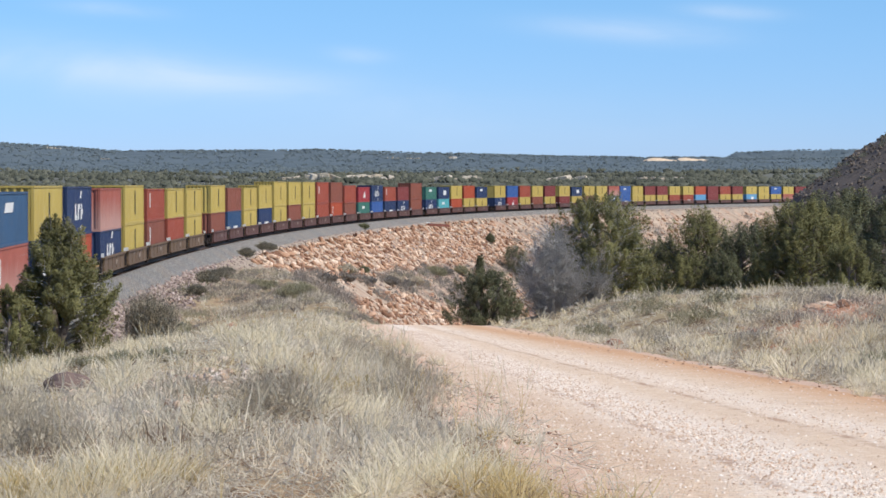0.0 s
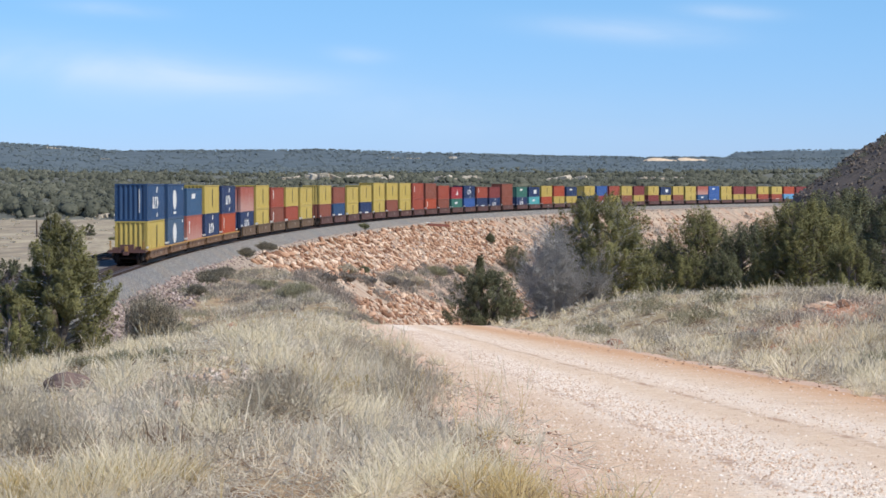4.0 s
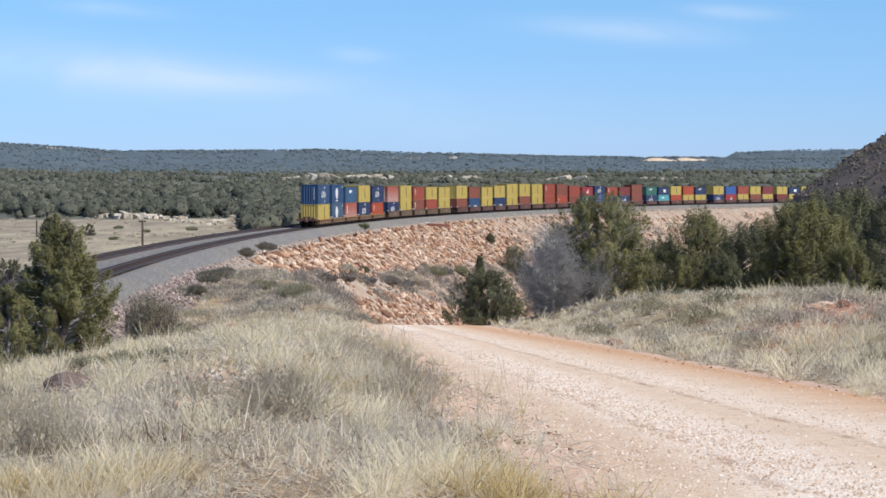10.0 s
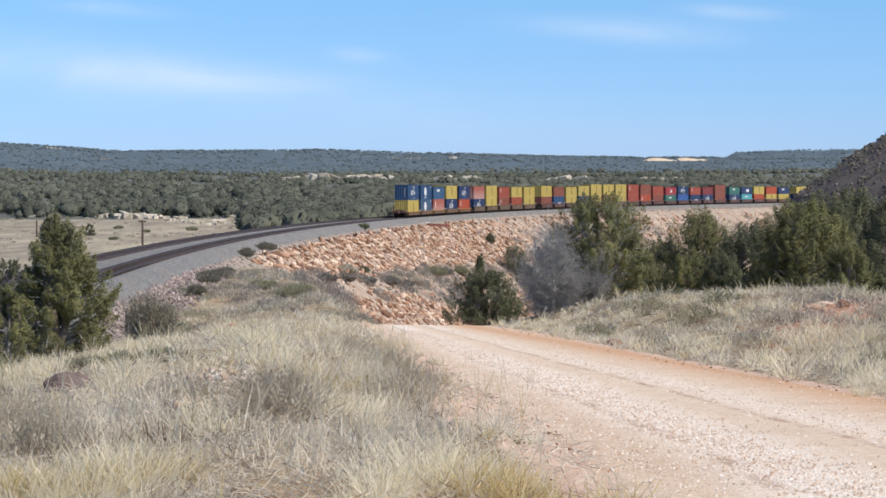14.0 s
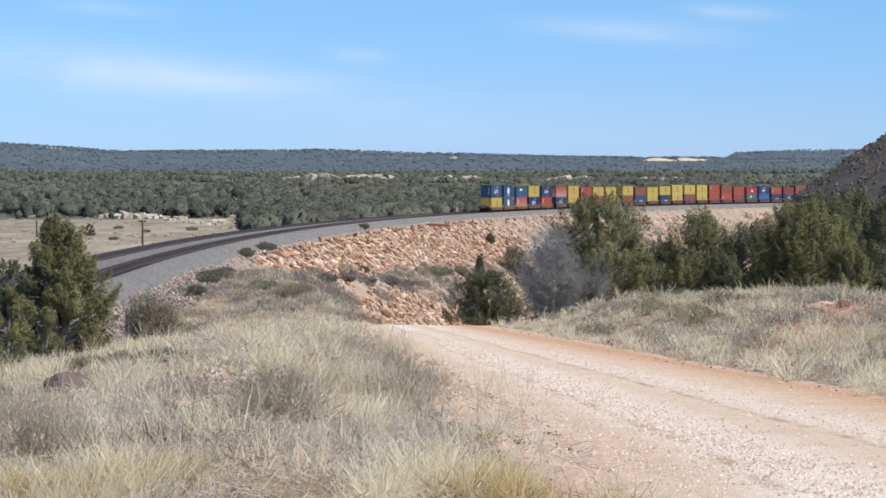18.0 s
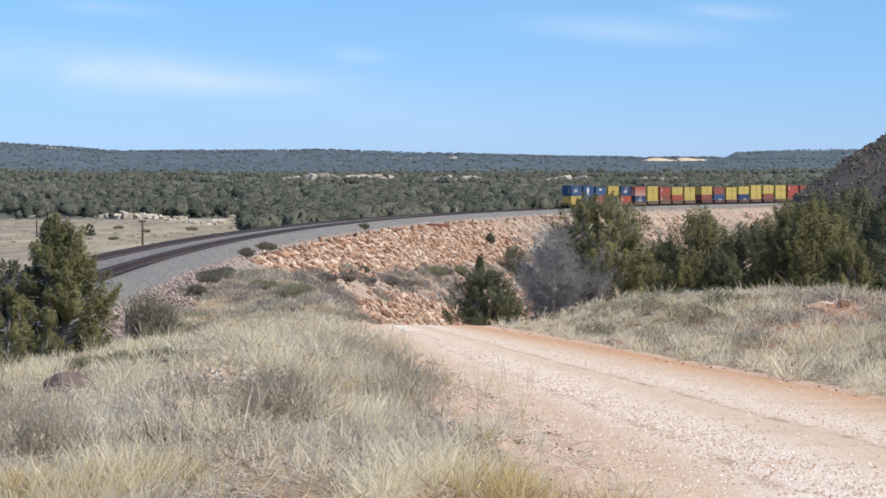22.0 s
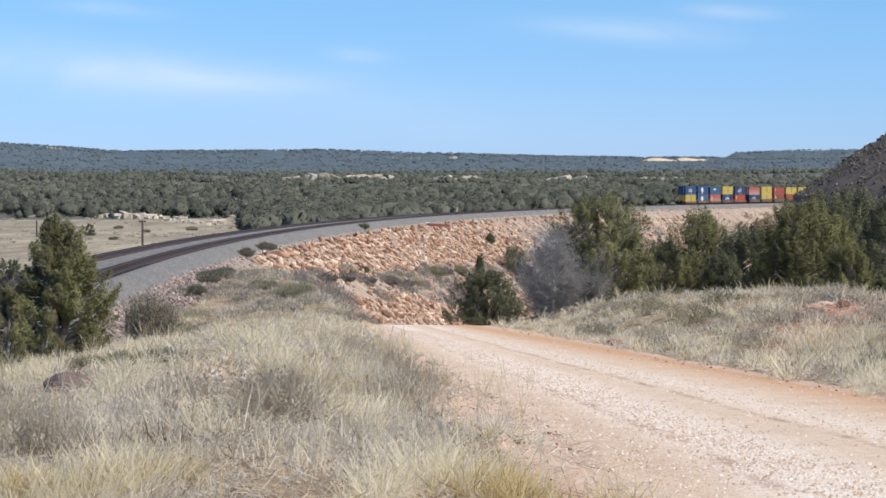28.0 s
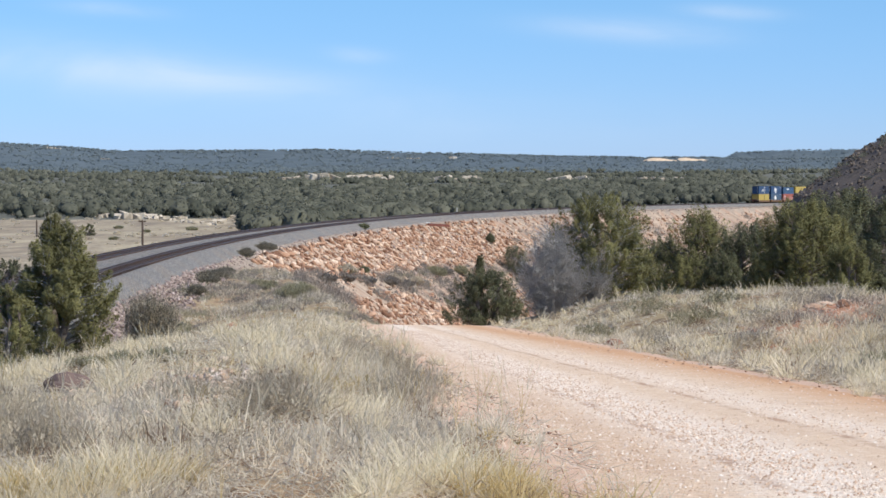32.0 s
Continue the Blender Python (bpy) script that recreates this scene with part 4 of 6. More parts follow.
def dead_tree(x, y, height, half, label, seed, stem_count=34):
    """A grey leafless thicket: upswept stems, and along them arching twigs that fork."""
    rnd = random.Random(seed)
    t = tagged(new("dead_juniper"), label, "tree", "juniper trees")
    t.location = (x, y, land_z(x, y) - 0.05)
    stems, twigs = [], []
    for i in range(stem_count):
        a = 2 * math.pi * i / stem_count + rnd.uniform(-0.2, 0.2)
        u = rnd.uniform(0.1, 1.0)
        tip = Vector((math.cos(a) * half * u, math.sin(a) * half * u, height * (1.05 - 0.6 * u * u) * rnd.uniform(0.55, 1.0)))
        root = Vector((tip.x * 0.25, tip.y * 0.25, -0.3))
        mid = Vector((tip.x * 0.72, tip.y * 0.72, tip.z * 0.48))
        stems.append([(root, 0.06), (mid, 0.035), (tip, 0.010)])
        for j in range(100):
            k = rnd.uniform(0.02, 1.0)
            base = mid.lerp(tip, (k - 0.4) / 0.6) if k > 0.4 else root.lerp(mid, k / 0.4)
            base = Vector((base.x, base.y, max(base.z, 0.1)))
            d = Vector((rnd.gauss(0, 0.8) + math.cos(a) * 0.7, rnd.gauss(0, 0.8) + math.sin(a) * 0.7, rnd.gauss(0.35, 0.55))).normalized() * rnd.uniform(0.3, 0.95)
            bend = base + d * 0.5 + Vector((0, 0, rnd.uniform(-.1, .04)))
            twigs.append([(base, 0.012), (bend, 0.009), (base + d + Vector((0, 0, 0.12)), 0.004)])
            twigs.append([(bend, 0.007), (bend + (d + Vector((rnd.gauss(0, .4), rnd.gauss(0, .4), rnd.gauss(0.1, .3)))) * 0.45, 0.003)])
    for st in stems:
        v, f = tube_arrays([st], 5)
        part("stem", np_mesh("stem", v, f, M["deadwood"], True), None, t)
    v, f = tube_arrays(twigs, 3)
    part("twig_tangle", np_mesh("twigs", v, f, M["deadwood"], True), None, t)
    return t


dead_tree(5.05, 112.3, 4.4, 1.35, "grey leafless dead juniper full of fine twigs", 31)
dead_tree(6.9, 113.2, 2.4, 1.5, "low grey dead brush under a large juniper", 32, 18)


def shrub(x, y, height, half, label, seed, mat="sage", stems=170, leaves=1500, upright=0.8, size=0.07, z=None):
    """A bush of thin upright stems with small leaves along them."""
    rnd, rng = random.Random(seed), np.random.RandomState(seed)
    t = tagged(new("shrub"), label, "shrub", "desert shrubs")
    t.location = (x, y, (land_z(x, y) if z is None else z) - 0.03)
    paths, P, D = [], [], []
    for i in range(stems):
        a, u = rnd.uniform(0, 2 * math.pi), rnd.random() ** 0.6
        tip = Vector((math.cos(a) * u * half, math.sin(a) * u * half, height * (1 - (0.22 if upright > 0.9 else 0.45) * u * u) * rnd.uniform(0.6, 1.0)))
        spread = 0.85 if upright > 0.9 else 0.55
        root = Vector((tip.x * (1 - upright) * 0.6 + tip.x * upright * spread, tip.y * spread, 0))
        mid = root.lerp(tip, 0.5) + Vector((rnd.gauss(0, 0.16), rnd.gauss(0, 0.16), rnd.gauss(0, 0.08))) * half
        tip += Vector((rnd.gauss(0, 0.12), rnd.gauss(0, 0.12), 0)) * half
        rr = 0.0014 + 0.0026 * height
        paths.append([(root, rr), (mid, rr * 0.8), (tip, rr * 0.4)])
        for j in range(3 if height < 0.7 else 1):
            k = rnd.uniform(0.2, 0.95)
            q = root.lerp(mid, k * 2) if k < 0.5 else mid.lerp(tip, k * 2 - 1)
            e = ((tip - root).normalized() + Vector((rnd.gauss(0, .6), rnd.gauss(0, .6), rnd.gauss(0, .4)))) * rnd.uniform(0.18, 0.4) * height
            paths.append([(q, rr * 0.6), (q + e, rr * 0.3)])
        for j in range(max(1, leaves // stems)):
            k = rnd.uniform(0.25, 1.0)
            P.append(tuple(root.lerp(mid, k * 2) if k < 0.5 else mid.lerp(tip, k * 2 - 1)))
            D.append((rnd.gauss(0, 0.6), rnd.gauss(0, 0.6), rnd.uniform(0.2, 1.2)))
    v, f = tube_arrays(paths, 3)
    part("stem_tangle", np_mesh("stems", v, f, M["greyshrub"] if mat != "juniper" else M["bark"]), None, t)
    if leaves:
        v, f = leaf_tris(np.array(P), np.array(D), size, rng, 0.35)
        part("foliage", np_mesh("leaves", v, f, M[mat]), None, t)
    return t


shrub(-1.33, 18.6, 0.30, 0.34, "fuzzy brown dead bush beside a heap of stones", 130, "brownshrub", 220, 1600, 0.6, 0.03)
shrub(-3.45, 18.9, 0.26, 0.2, "fuzzy brown dead bush in dry grass", 131, "brownshrub", 220, 1200, 0.6, 0.03)
shrub(-11.75, 97, 2.25, 1.05, "dark grey-green upright desert shrub below the ballast", 41, "darkshrub", 560, 7000, 1.0, 0.12)
shrub(-10.6, 98, 1.0, 0.5, "small grey-green desert shrub beside a larger one", 42, "sage", 140, 1500, 0.8, 0.1)
for i, (x, y, h, r) in enumerate(((-20.04, 245.7, 1.1, 1.0), (-19.8, 266, 1.1, 1.15), (-19.4, 272, 0.9, 0.8), (-17.7, 186, 0.9, 1.5), (-17.9, 192, 0.8, 1.1), (-16.8, 164, 0.8, 0.8), (-17.2, 178, 0.8, 0.9), (-18.4, 205, 0.8, 0.9))):
    shrub(x, y, h, r, "dull green sagebrush at the foot of the ballast", 50 + i, "darkshrub", 260, 5200, 0.4, 0.11)
for i, (x, y, h, r) in enumerate(((-9.6, 151, 1.0, 0.8), (-8.9, 146, 1.1, 0.9), (-9.3, 160, 0.8, 0.8), (-12.2, 170, 0.7, 0.8), (-13.4, 176, 0.6, 0.7))):
    shrub(x, y, h, r, "grey-green brush on the crest of the grass slope", 60 + i, "sage", 180, 2600, 0.6, 0.12)
for i, (x, y, h, r, m) in enumerate(((-10.3, 316.8, 1.0, 0.7, "juniper"), (-12.7, 386, 0.9, 1.0, "juniper"), (-1.7, 380, 1.6, 1.3, "sage"), (9.6, 491, 2.4, 0.9, "juniper"), 
                                     (-4.0, 350, 1.3, 1.3, "greyshrub"), (3.0, 410, 1.8, 1.3, "sage"), (-7.0, 330, 1.3, 1.6, "greyshrub"), (-12.0, 300, 1.3, 1.4, "greyshrub"), (0.5, 395, 1.2, 1.2, "slatebrush"), (-13.3, 272.3, 1.1, 1.5, "slatebrush"), (-11.75, 288.8, 1.2, 1.6, "slatebrush"), (-7.15, 325.3, 1.3, 1.6, "slatebrush"), (-0.8, 384, 1.7, 1.5, "sage"), (-5.2, 338, 1.1, 1.3, "slatebrush"), (-9.6, 306, 1.0, 1.3, "slatebrush"))):
    shrub(x, y, h, r, "green shrub rooted among rocks on the embankment" if m == "juniper" else "grey brush rooted among rocks on the embankment", 70 + i, m, 220, 3000, 0.6, 0.28)
for i, (x, y, h, r) in enumerate(((-0.75, 27.2, 0.42, 0.6), (-0.3, 25.4, 0.36, 0.42), (-1.05, 15.2, 0.40, 0.34), (-2.72, 15.3, 0.42, 0.36), (-0.33, 19.2, 0.40, 0.35), (-2.3, 13.8, 0.35, 0.33), (-1.9, 17.8, 0.32, 0.4), (-1.3, 31, 0.36, 0.5))):
    shrub(x, y, h, r, "grey leafless low brush among dry grass", 90 + i, "greyshrub", 200, 700, 0.4, 0.035)
for i, (x, y, h, r) in enumerate(((-3.3, 24.9, 0.2, 0.26), (-2.95, 25.6, 0.18, 0.24), (-3.75, 25.4, 0.16, 0.22))):
    shrub(x, y, h, r, "low grey-green sage clump in dry grass", 110 + i, "sage", 160, 1800, 0.4, 0.045)
for i, (x, y, h, r, m) in enumerate(((6.65, 78, 0.8, 1.0, "sage"), (7.6, 55, 0.5, 0.8, "greyshrub"), (9.6, 62, 0.5, 0.9, "greyshrub"), (6.0, 47, 0.4, 0.6, "greyshrub"), (8.6, 44, 0.5, 0.7, "greyshrub"), (5.3, 60, 0.5, 0.7, "greyshrub"), (4.1, 66, 0.5, 0.7, "sage"), (9.4, 50, 0.45, 0.7, "greyshrub"), (7.0, 38, 0.35, 0.5, "greyshrub"), (6.9, 66, 0.6, 0.9, "sage"), (8.2, 71, 0.55, 0.8, "sage"), (10.8, 66, 0.5, 0.8, "greyshrub"), (6.2, 34, 0.35, 0.4, "sage"), (5.6, 31, 0.3, 0.4, "greyshrub"))):
    shrub(x, y, h, r, "dull green bush on the grassy roadside bank" if m == "sage" else "grey dry bush on the grassy roadside bank", 120 + i, m, 130, 1300, 0.35, 0.07)


def grass_field(name, label, mat, count, seed, pick, bounds=(9.0, 118.0), tall=1.0, fan=(-0.205, 0.205), bare=-0.05):
    """Tufts of dry bent blades; density falls with the distance, blades widen."""
    rng = np.random.RandomState(seed)
    u = rng.rand(count)
    d = bounds[0] * (bounds[1] / bounds[0]) ** u
    t = rng.uniform(fan[0], fan[1], count)
    x, y = t * d, d
    z, n, s, fill = land(x, y)
    dr = np.abs(x - road_mid(np.clip(y, -50, 140)))
    ok = pick(x, y, dr, n) & (n > 5.5) & ~fill & (fbm(x / 0.9, y / 1.3, 3, 5) > bare)
    ok &= dr > np.where(x < road_mid(y), 3.35, road_right(y) + 0.15) + np.where(x < road_mid(y), 0.6, 0.2) * fbm(x / 1.1, y / 1.1, 2, 8)
    ok &= (((x - 9.3) / 2.4) ** 2 + ((y - 54) / 5.5) ** 2 > 1) | (rng.rand(count) < 0.14)
    ok &= (((x + 3.3) / 0.3) ** 2 + ((y - 20.6) / 1.6) ** 2 > 1)
    ok &= (((x + 1.95) / 0.6) ** 2 + ((y - 19.2) / 1.9) ** 2 > 1) | (rng.rand(count) < 0.12)
    ok &= (((x + 1.2) / 0.46) ** 2 + ((y - 15.6) / 2.5) ** 2 > 1) | (rng.rand(count) < 0.2)
    ok &= vnoise(x / 0.33, y / 0.55, 19) > -0.12 + 0.35 * rng.rand(count)
    ok &= (((x - 0.1) / 0.5) ** 2 + ((y - 20.3) / 3.4) ** 2 > 1) | (rng.rand(count) < 0.10)
    x, y, z, d = x[ok], y[ok], z[ok], d[ok]
    nb = np.where(d < 22, 70, np.where(d < 45, 38, 20))
    i = np.repeat(np.arange(len(x)), nb)
    m = len(i)
    # a bunch: inner blades stand, outer ones arch over; height and tone go with the bunch
    lush = 1 + 0.6 * fbm(x / 1.1, y / 1.6, 2, 15)
    tuft_h = (0.05 + 0.30 * rng.rand(len(x)) ** 2.0) * tall * np.clip(lush, 0.4, 1.7) * np.interp(d, [12, 30, 100], [0.95, 0.95, 1.1])
    low = ((np.abs(x + 0.155 * y) < 0.34) & (y > 15) & (y < 21.3)) | ((np.abs(x + 0.098 * y) < 0.4) & (y > 15) & (y < 19))
    tuft_h = np.where(low, np.minimum(tuft_h, 0.10), tuft_h)
    L = tuft_h[i] * rng.uniform(0.5, 1.2, m)
    ang = rng.uniform(0, 2 * math.pi, m)
    rootr = (0.02 + 0.22 * tuft_h)[i] * np.sqrt(rng.rand(m))
    tilt = np.abs(rng.normal(0, 0.5, m)) + 1.6 * rootr + 0.10
    curl = rng.uniform(0.1, 1.5, m) * rng.rand(m) ** 0.4
    twist = rng.normal(0, 0.6, m)
    px, py, pz = x[i] + rootr * np.cos(ang), y[i] + rootr * np.sin(ang), z[i] - 0.02
    w = (0.0008 + 0.00013 * d[i]) * rng.uniform(0.6, 1.35, m)
    wa = rng.uniform(0, math.pi, m)
    W = 1.15 * np.stack([w * np.cos(wa), w * np.sin(wa) * 0.8, 0 * w], 1)
    pts = [np.stack([px, py, pz], 1)]
    for k in range(3):
        th = np.minimum(tilt + curl * ((k + 0.3) / 2.3) ** 1.4, 2.2)
        a2 = ang + twist * k
        px, py, pz = px + L / 3 * np.sin(th) * np.cos(a2), py + L / 3 * np.sin(th) * np.sin(a2), pz + L / 3 * np.cos(th)
        pts.append(np.stack([px, py, np.maximum(pz, z[i] + 0.004)], 1))
    # the blade's front is its sunlit side; its bent faces look a little up
    g = unit(np.cross(W, pts[2] - pts[0]))
    turn = np.where((g * np.array(SUN_DIR)).sum(1, keepdims=True) < 0, -1.0, 1.0)
    W, g = W * turn, g * turn
    N = unit(g + np.array([0, 0, 0.75]))
    V = np.stack([pts[0] - W, pts[0] + W, pts[1] - W * 0.95, pts[1] + W * 0.95, pts[2] - W * 0.7, pts[2] + W * 0.7, pts[3]], 1).reshape(-1, 3)
    b = np.arange(m)[:, None] * 7
    F = np.concatenate([b + np.array([[q]]).reshape(1, 3) for q in ((0, 1, 3), (0, 3, 2), (2, 3, 5), (2, 5, 4), (4, 5, 6))])
    tone = np.clip(rng.rand(len(x)) ** 2.2 + 0.3 * fbm(x / 1.7, y / 2.4, 2, 23), 0, 1)
    return tagged(new(name, np_mesh(name, V, F, M[mat], weights={"tone": np.repeat(tone[i], 7)}, normals=np.repeat(N, 7, axis=0))), label, "grass", kind="stuff")


def litter(name, label, mat, count, seed, spot=None):
    """Broken straw and twigs lying criss-cross on the soil."""
    rng = np.random.RandomState(seed)
    d = 9.5 * 9.0 ** (rng.rand(count) ** 1.3)
    t = rng.uniform(-0.2, 0.2, count)
    x, y = t * d, d
    z, n, s, fill = land(x, y)
    dr = x - road_mid(y)
    ok = ((dr > road_right(y) + 0.1) | (dr < -2.9)) & (n > 6) & ~fill
    ok &= (dr < -3.8) | (dr > 0) | (rng.rand(count) < 0.25)
    if spot:
        ok &= ((x - spot[0]) / spot[2]) ** 2 + ((y - spot[1]) / spot[3]) ** 2 < rng.rand(count)
    x, y, z, d = x[ok], y[ok], z[ok], d[ok]
    m = len(x)
    P = np.stack([x, y, z + rng.uniform(0.0, 0.07, m)], 1)
    a = rng.uniform(0, 2 * math.pi, m)
    D = np.stack([np.cos(a), np.sin(a), rng.normal(0.25, 0.35, m)], 1)
    L = rng.uniform(0.05, 0.2, m) * np.interp(d, [10, 80], [1, 1.8])
    D = D / np.linalg.norm(D, axis=1, keepdims=True) * L[:, None]
    W = np.cross(D, rng.normal(size=(m, 3)))
    W *= ((0.0009 + 0.00011 * d) / np.linalg.norm(W, axis=1))[:, None]
    B = rng.normal(size=(m, 3)) * (0.12 * L)[:, None]
    V = np.stack([P - W, P + W, P + D * 0.5 + B + W, P + D * 0.5 + B - W, P + D], 1).reshape(-1, 3)
    b = np.arange(m)[:, None] * 5
    F = np.concatenate([b + np.array([[0, 1, 2]]), b + np.array([[0, 2, 3]]), b + np.array([[3, 2, 4]])])
    return tagged(new(name, np_mesh(name, V, F, M[mat])), label, "grass", kind="stuff")


litter("straw_litter", "broken pale straw lying over the soil", "grass_grey", 46000, 211)
litter("brown_litter", "brown dead stems lying over the soil", "brownshrub", 8000, 213)
litter("debris_litter", "brown debris and dead stems on a bare patch", "brownshrub", 60000, 214, (-1.2, 15.8, 0.6, 3.0))
litter("twig_litter", "grey dead twigs lying over the soil", "greyshrub", 18000, 212)


def stalks(name, label, mat, count, seed):
    """Tall thin seed stalks that stand out of the tufts, forked near the top."""
    rng = np.random.RandomState(seed)
    d = 9.5 * 6.0 ** rng.rand(count)
    t = rng.uniform(-0.2, 0.2, count)
    x, y = t * d, d
    z, n, s, fill = land(x, y)
    dr = x - road_mid(y)
    ok = ((dr > road_right(y) + 0.3) | (dr < -3.1)) & (n > 6) & ~fill & (fbm(x / 0.8, y / 1.1, 2, 25) > 0.0)
    root = np.stack([x, y, z], 1)[ok]
    d = d[ok]
    V, F, base = [], [], 0
    h = rng.uniform(0.22, 0.55, len(root))
    lean = rng.normal(size=(len(root), 2)) * 0.22
    for i in range(len(root)):
        up = np.array([lean[i, 0], lean[i, 1], 1.0]) * h[i]
        w = np.array([0.0006 + 0.00006 * d[i], 0, 0])
        mid = root[i] + up * 0.6
        for k in range(4):
            a = root[i] if k == 0 else mid
            b = mid if k == 0 else mid + up * 0.4 + rng.normal(size=3) * 0.09 * h[i] * np.array([1.4, 1, 0.5])
            V += [a - w, a + w, b + w * 0.7, b - w * 0.7]
            F.append((base, base + 1, base + 2, base + 3))
            base += 4
    return tagged(new(name, np_mesh(name, np.array(V), np.array(F), M[mat])), label, "grass", kind="stuff")


stalks("seed_stalks", "tall bleached seed stalks above the grass", "grass", 900, 221)
stalks("golden_stalks", "tall golden seed stalks above the grass", "grass_gold", 260, 222)


def patch(x, y, k):
    return fbm(x / 0.9, y / 2.0, 3, k)


grass_field("dry_grass", "pale straw-coloured dry grass tufts", "grass", 19000, 201, lambda x, y, dr, n: patch(x, y, 61) > 0.0, bare=0.06)
grass_field("golden_grass", "golden dry grass tufts", "grass_gold", 9000, 202, lambda x, y, dr, n: (patch(x, y, 67) > 0.3) & ((y > 15) | (x < -0.9)), tall=0.7, bare=-0.2)
grass_field("grey_grass", "greyish weathered grass tufts", "grass_grey", 11000, 203, lambda x, y, dr, n: patch(x, y, 61) < 0.0, tall=0.85, bare=0.05)
grass_field("crest_grass", "dry grass on the rise beside the embankment", "grass_grey", 8000, 205, lambda x, y, dr, n: (x < -3), bounds=(95, 270), tall=1.0, fan=(-0.15, -0.025), bare=-0.05)
grass_field("bank_grass", "pale dry grass on the roadside bank", "grass", 6500, 206, lambda x, y, dr, n: x > 2, bounds=(24, 112), tall=1.55, fan=(0.02, 0.205), bare=-0.12)
grass_field("straw_rise", "bright straw-coloured grass on the rise beside the road", "grass", 11000, 208, lambda x, y, dr, n: (x < -0.4) & ((y > 24) | (patch(x, y, 69) > 0.1)), bounds=(14, 85), tall=1.05, fan=(-0.2, -0.01), bare=-0.02)
grass_field("gold_tufts", "small golden grass tufts beside a heap of stones", "grass_gold", 3000, 209, lambda x, y, dr, n: ((x + 1.55) / 0.2) ** 2 + ((y - 15.7) / 0.6) ** 2 < 1, bounds=(12, 20), tall=0.8, bare=-0.8)
grass_field("gold_patch", "dense patch of golden green dry grass", "grass_gold", 6500, 207, lambda x, y, dr, n: ((x + 1.42) / 0.4) ** 2 + ((y - 12.4) / 0.8) ** 2 < 1, bounds=(9, 16), tall=0.7, bare=-0.6)
grass_field("bank_tufts", "greyish weathered grass over the roadside bank", "grass_grey", 3600, 210, lambda x, y, dr, n: x > 2, bounds=(34, 112), tall=1.3, fan=(0.02, 0.205), bare=-0.3)
grass_field("verge_grass", "sparse golden grass on the road verge", "grass_gold", 2600, 204, lambda x, y, dr, n: (x > 0.15) & (x < 0.85) & (y < 15) & (patch(x, y, 71) > 0.05), bounds=(9, 16), tall=0.8, fan=(0.0, 0.08), bare=-0.6)


# ---- stones ----
def rock_mesh(name, seed, mat, flat_k=0.6):
    """A broken block with uneven faces, about one metre across."""
    rnd = random.Random(seed)
    bm = bmesh.new()
    box(bm, -0.5, 0.5, -0.32, 0.32, -0.5 * flat_k, 0.5 * flat_k)
    for v in bm.verts:
        v.co += Vector((rnd.uniform(-.24, .24), rnd.uniform(-.17, .17), rnd.uniform(-.13, .13)))
    bmesh.ops.bevel(bm, geom=list(bm.edges), offset=0.03, segments=1, affect="EDGES")
    bmesh.ops.triangulate(bm, faces=bm.faces)
    me = bpy.data.meshes.new(name)
    bm.to_mesh(me)
    bm.free()
    me.materials.append(M[mat])
    return me


def stone_field(name, label, pts, sizes, mat, seed, category="stones", sink=0.15, parent=None, flat_k=0.6, tilt=0.45, down=False):
    """Many loose stones joined into one mesh."""
    rng = np.random.RandomState(seed)
    kinds = []
    for k in range(6):
        rnd = random.Random(seed + k)
        c = np.array([[sx * 0.5, sy * 0.34, sz * 0.5 * flat_k] for sx in (-1, 1) for sy in (-1, 1) for sz in (-1, 1)])
        kinds.append(c + np.array([[rnd.uniform(-.2, .2), rnd.uniform(-.14, .14), rnd.uniform(-.14, .14)] for _ in range(8)]))
    kinds = np.array(kinds)
    n = len(pts)
    base = kinds[rng.randint(0, 6, n)]
    a, b2 = rng.uniform(0, 2 * math.pi, n), rng.normal(0, tilt, n)
    if down:
        # slabs that slid: their long side points down the slope
        a, b2 = rng.normal(0.0, 0.7, n), rng.normal(-0.5, 0.4, n)
    ca, sa, cb, sb = np.cos(a)[:, None], np.sin(a)[:, None], np.cos(b2)[:, None], np.sin(b2)[:, None]
    X, Y, Z = base[..., 0], base[..., 1], base[..., 2]
    if down:
        X = X * 1.3
    X, Z = X * cb - Z * sb, X * sb + Z * cb
    X, Y = X * ca - Y * sa, X * sa + Y * ca
    V = np.stack([X, Y, Z], 2) * sizes[:, None, None] + pts[:, None, :] + np.array([0, 0, 1]) * (sizes * sink)[:, None, None]
    q = np.array([[0, 1, 3, 2], [4, 6, 7, 5], [0, 4, 5, 1], [2, 3, 7, 6], [0, 2, 6, 4], [1, 5, 7, 3]])
    F = (q[None] + 8 * np.arange(n)[:, None, None]).reshape(-1, 4)
    me = np_mesh(name, V.reshape(-1, 3), F, M[mat])
    if parent is not None:
        return tagged(part(name, me, None, parent), kind="stuff")
    return tagged(new(name, me), label, category, kind="stuff")


def slope_points(count, seed, s0, s1, n0, n1):
    rng = np.random.RandomState(seed)
    s = rng.uniform(s0, s1, count)
    n = rng.uniform(n0, n1, count)
    x, y, z, h = rail_at(s)
    px, py = x + n * np.cos(h), y - n * np.sin(h)
    zz, nn, ss, fill = land(px, py)
    return np.stack([px, py, zz], 1), s, n, fill


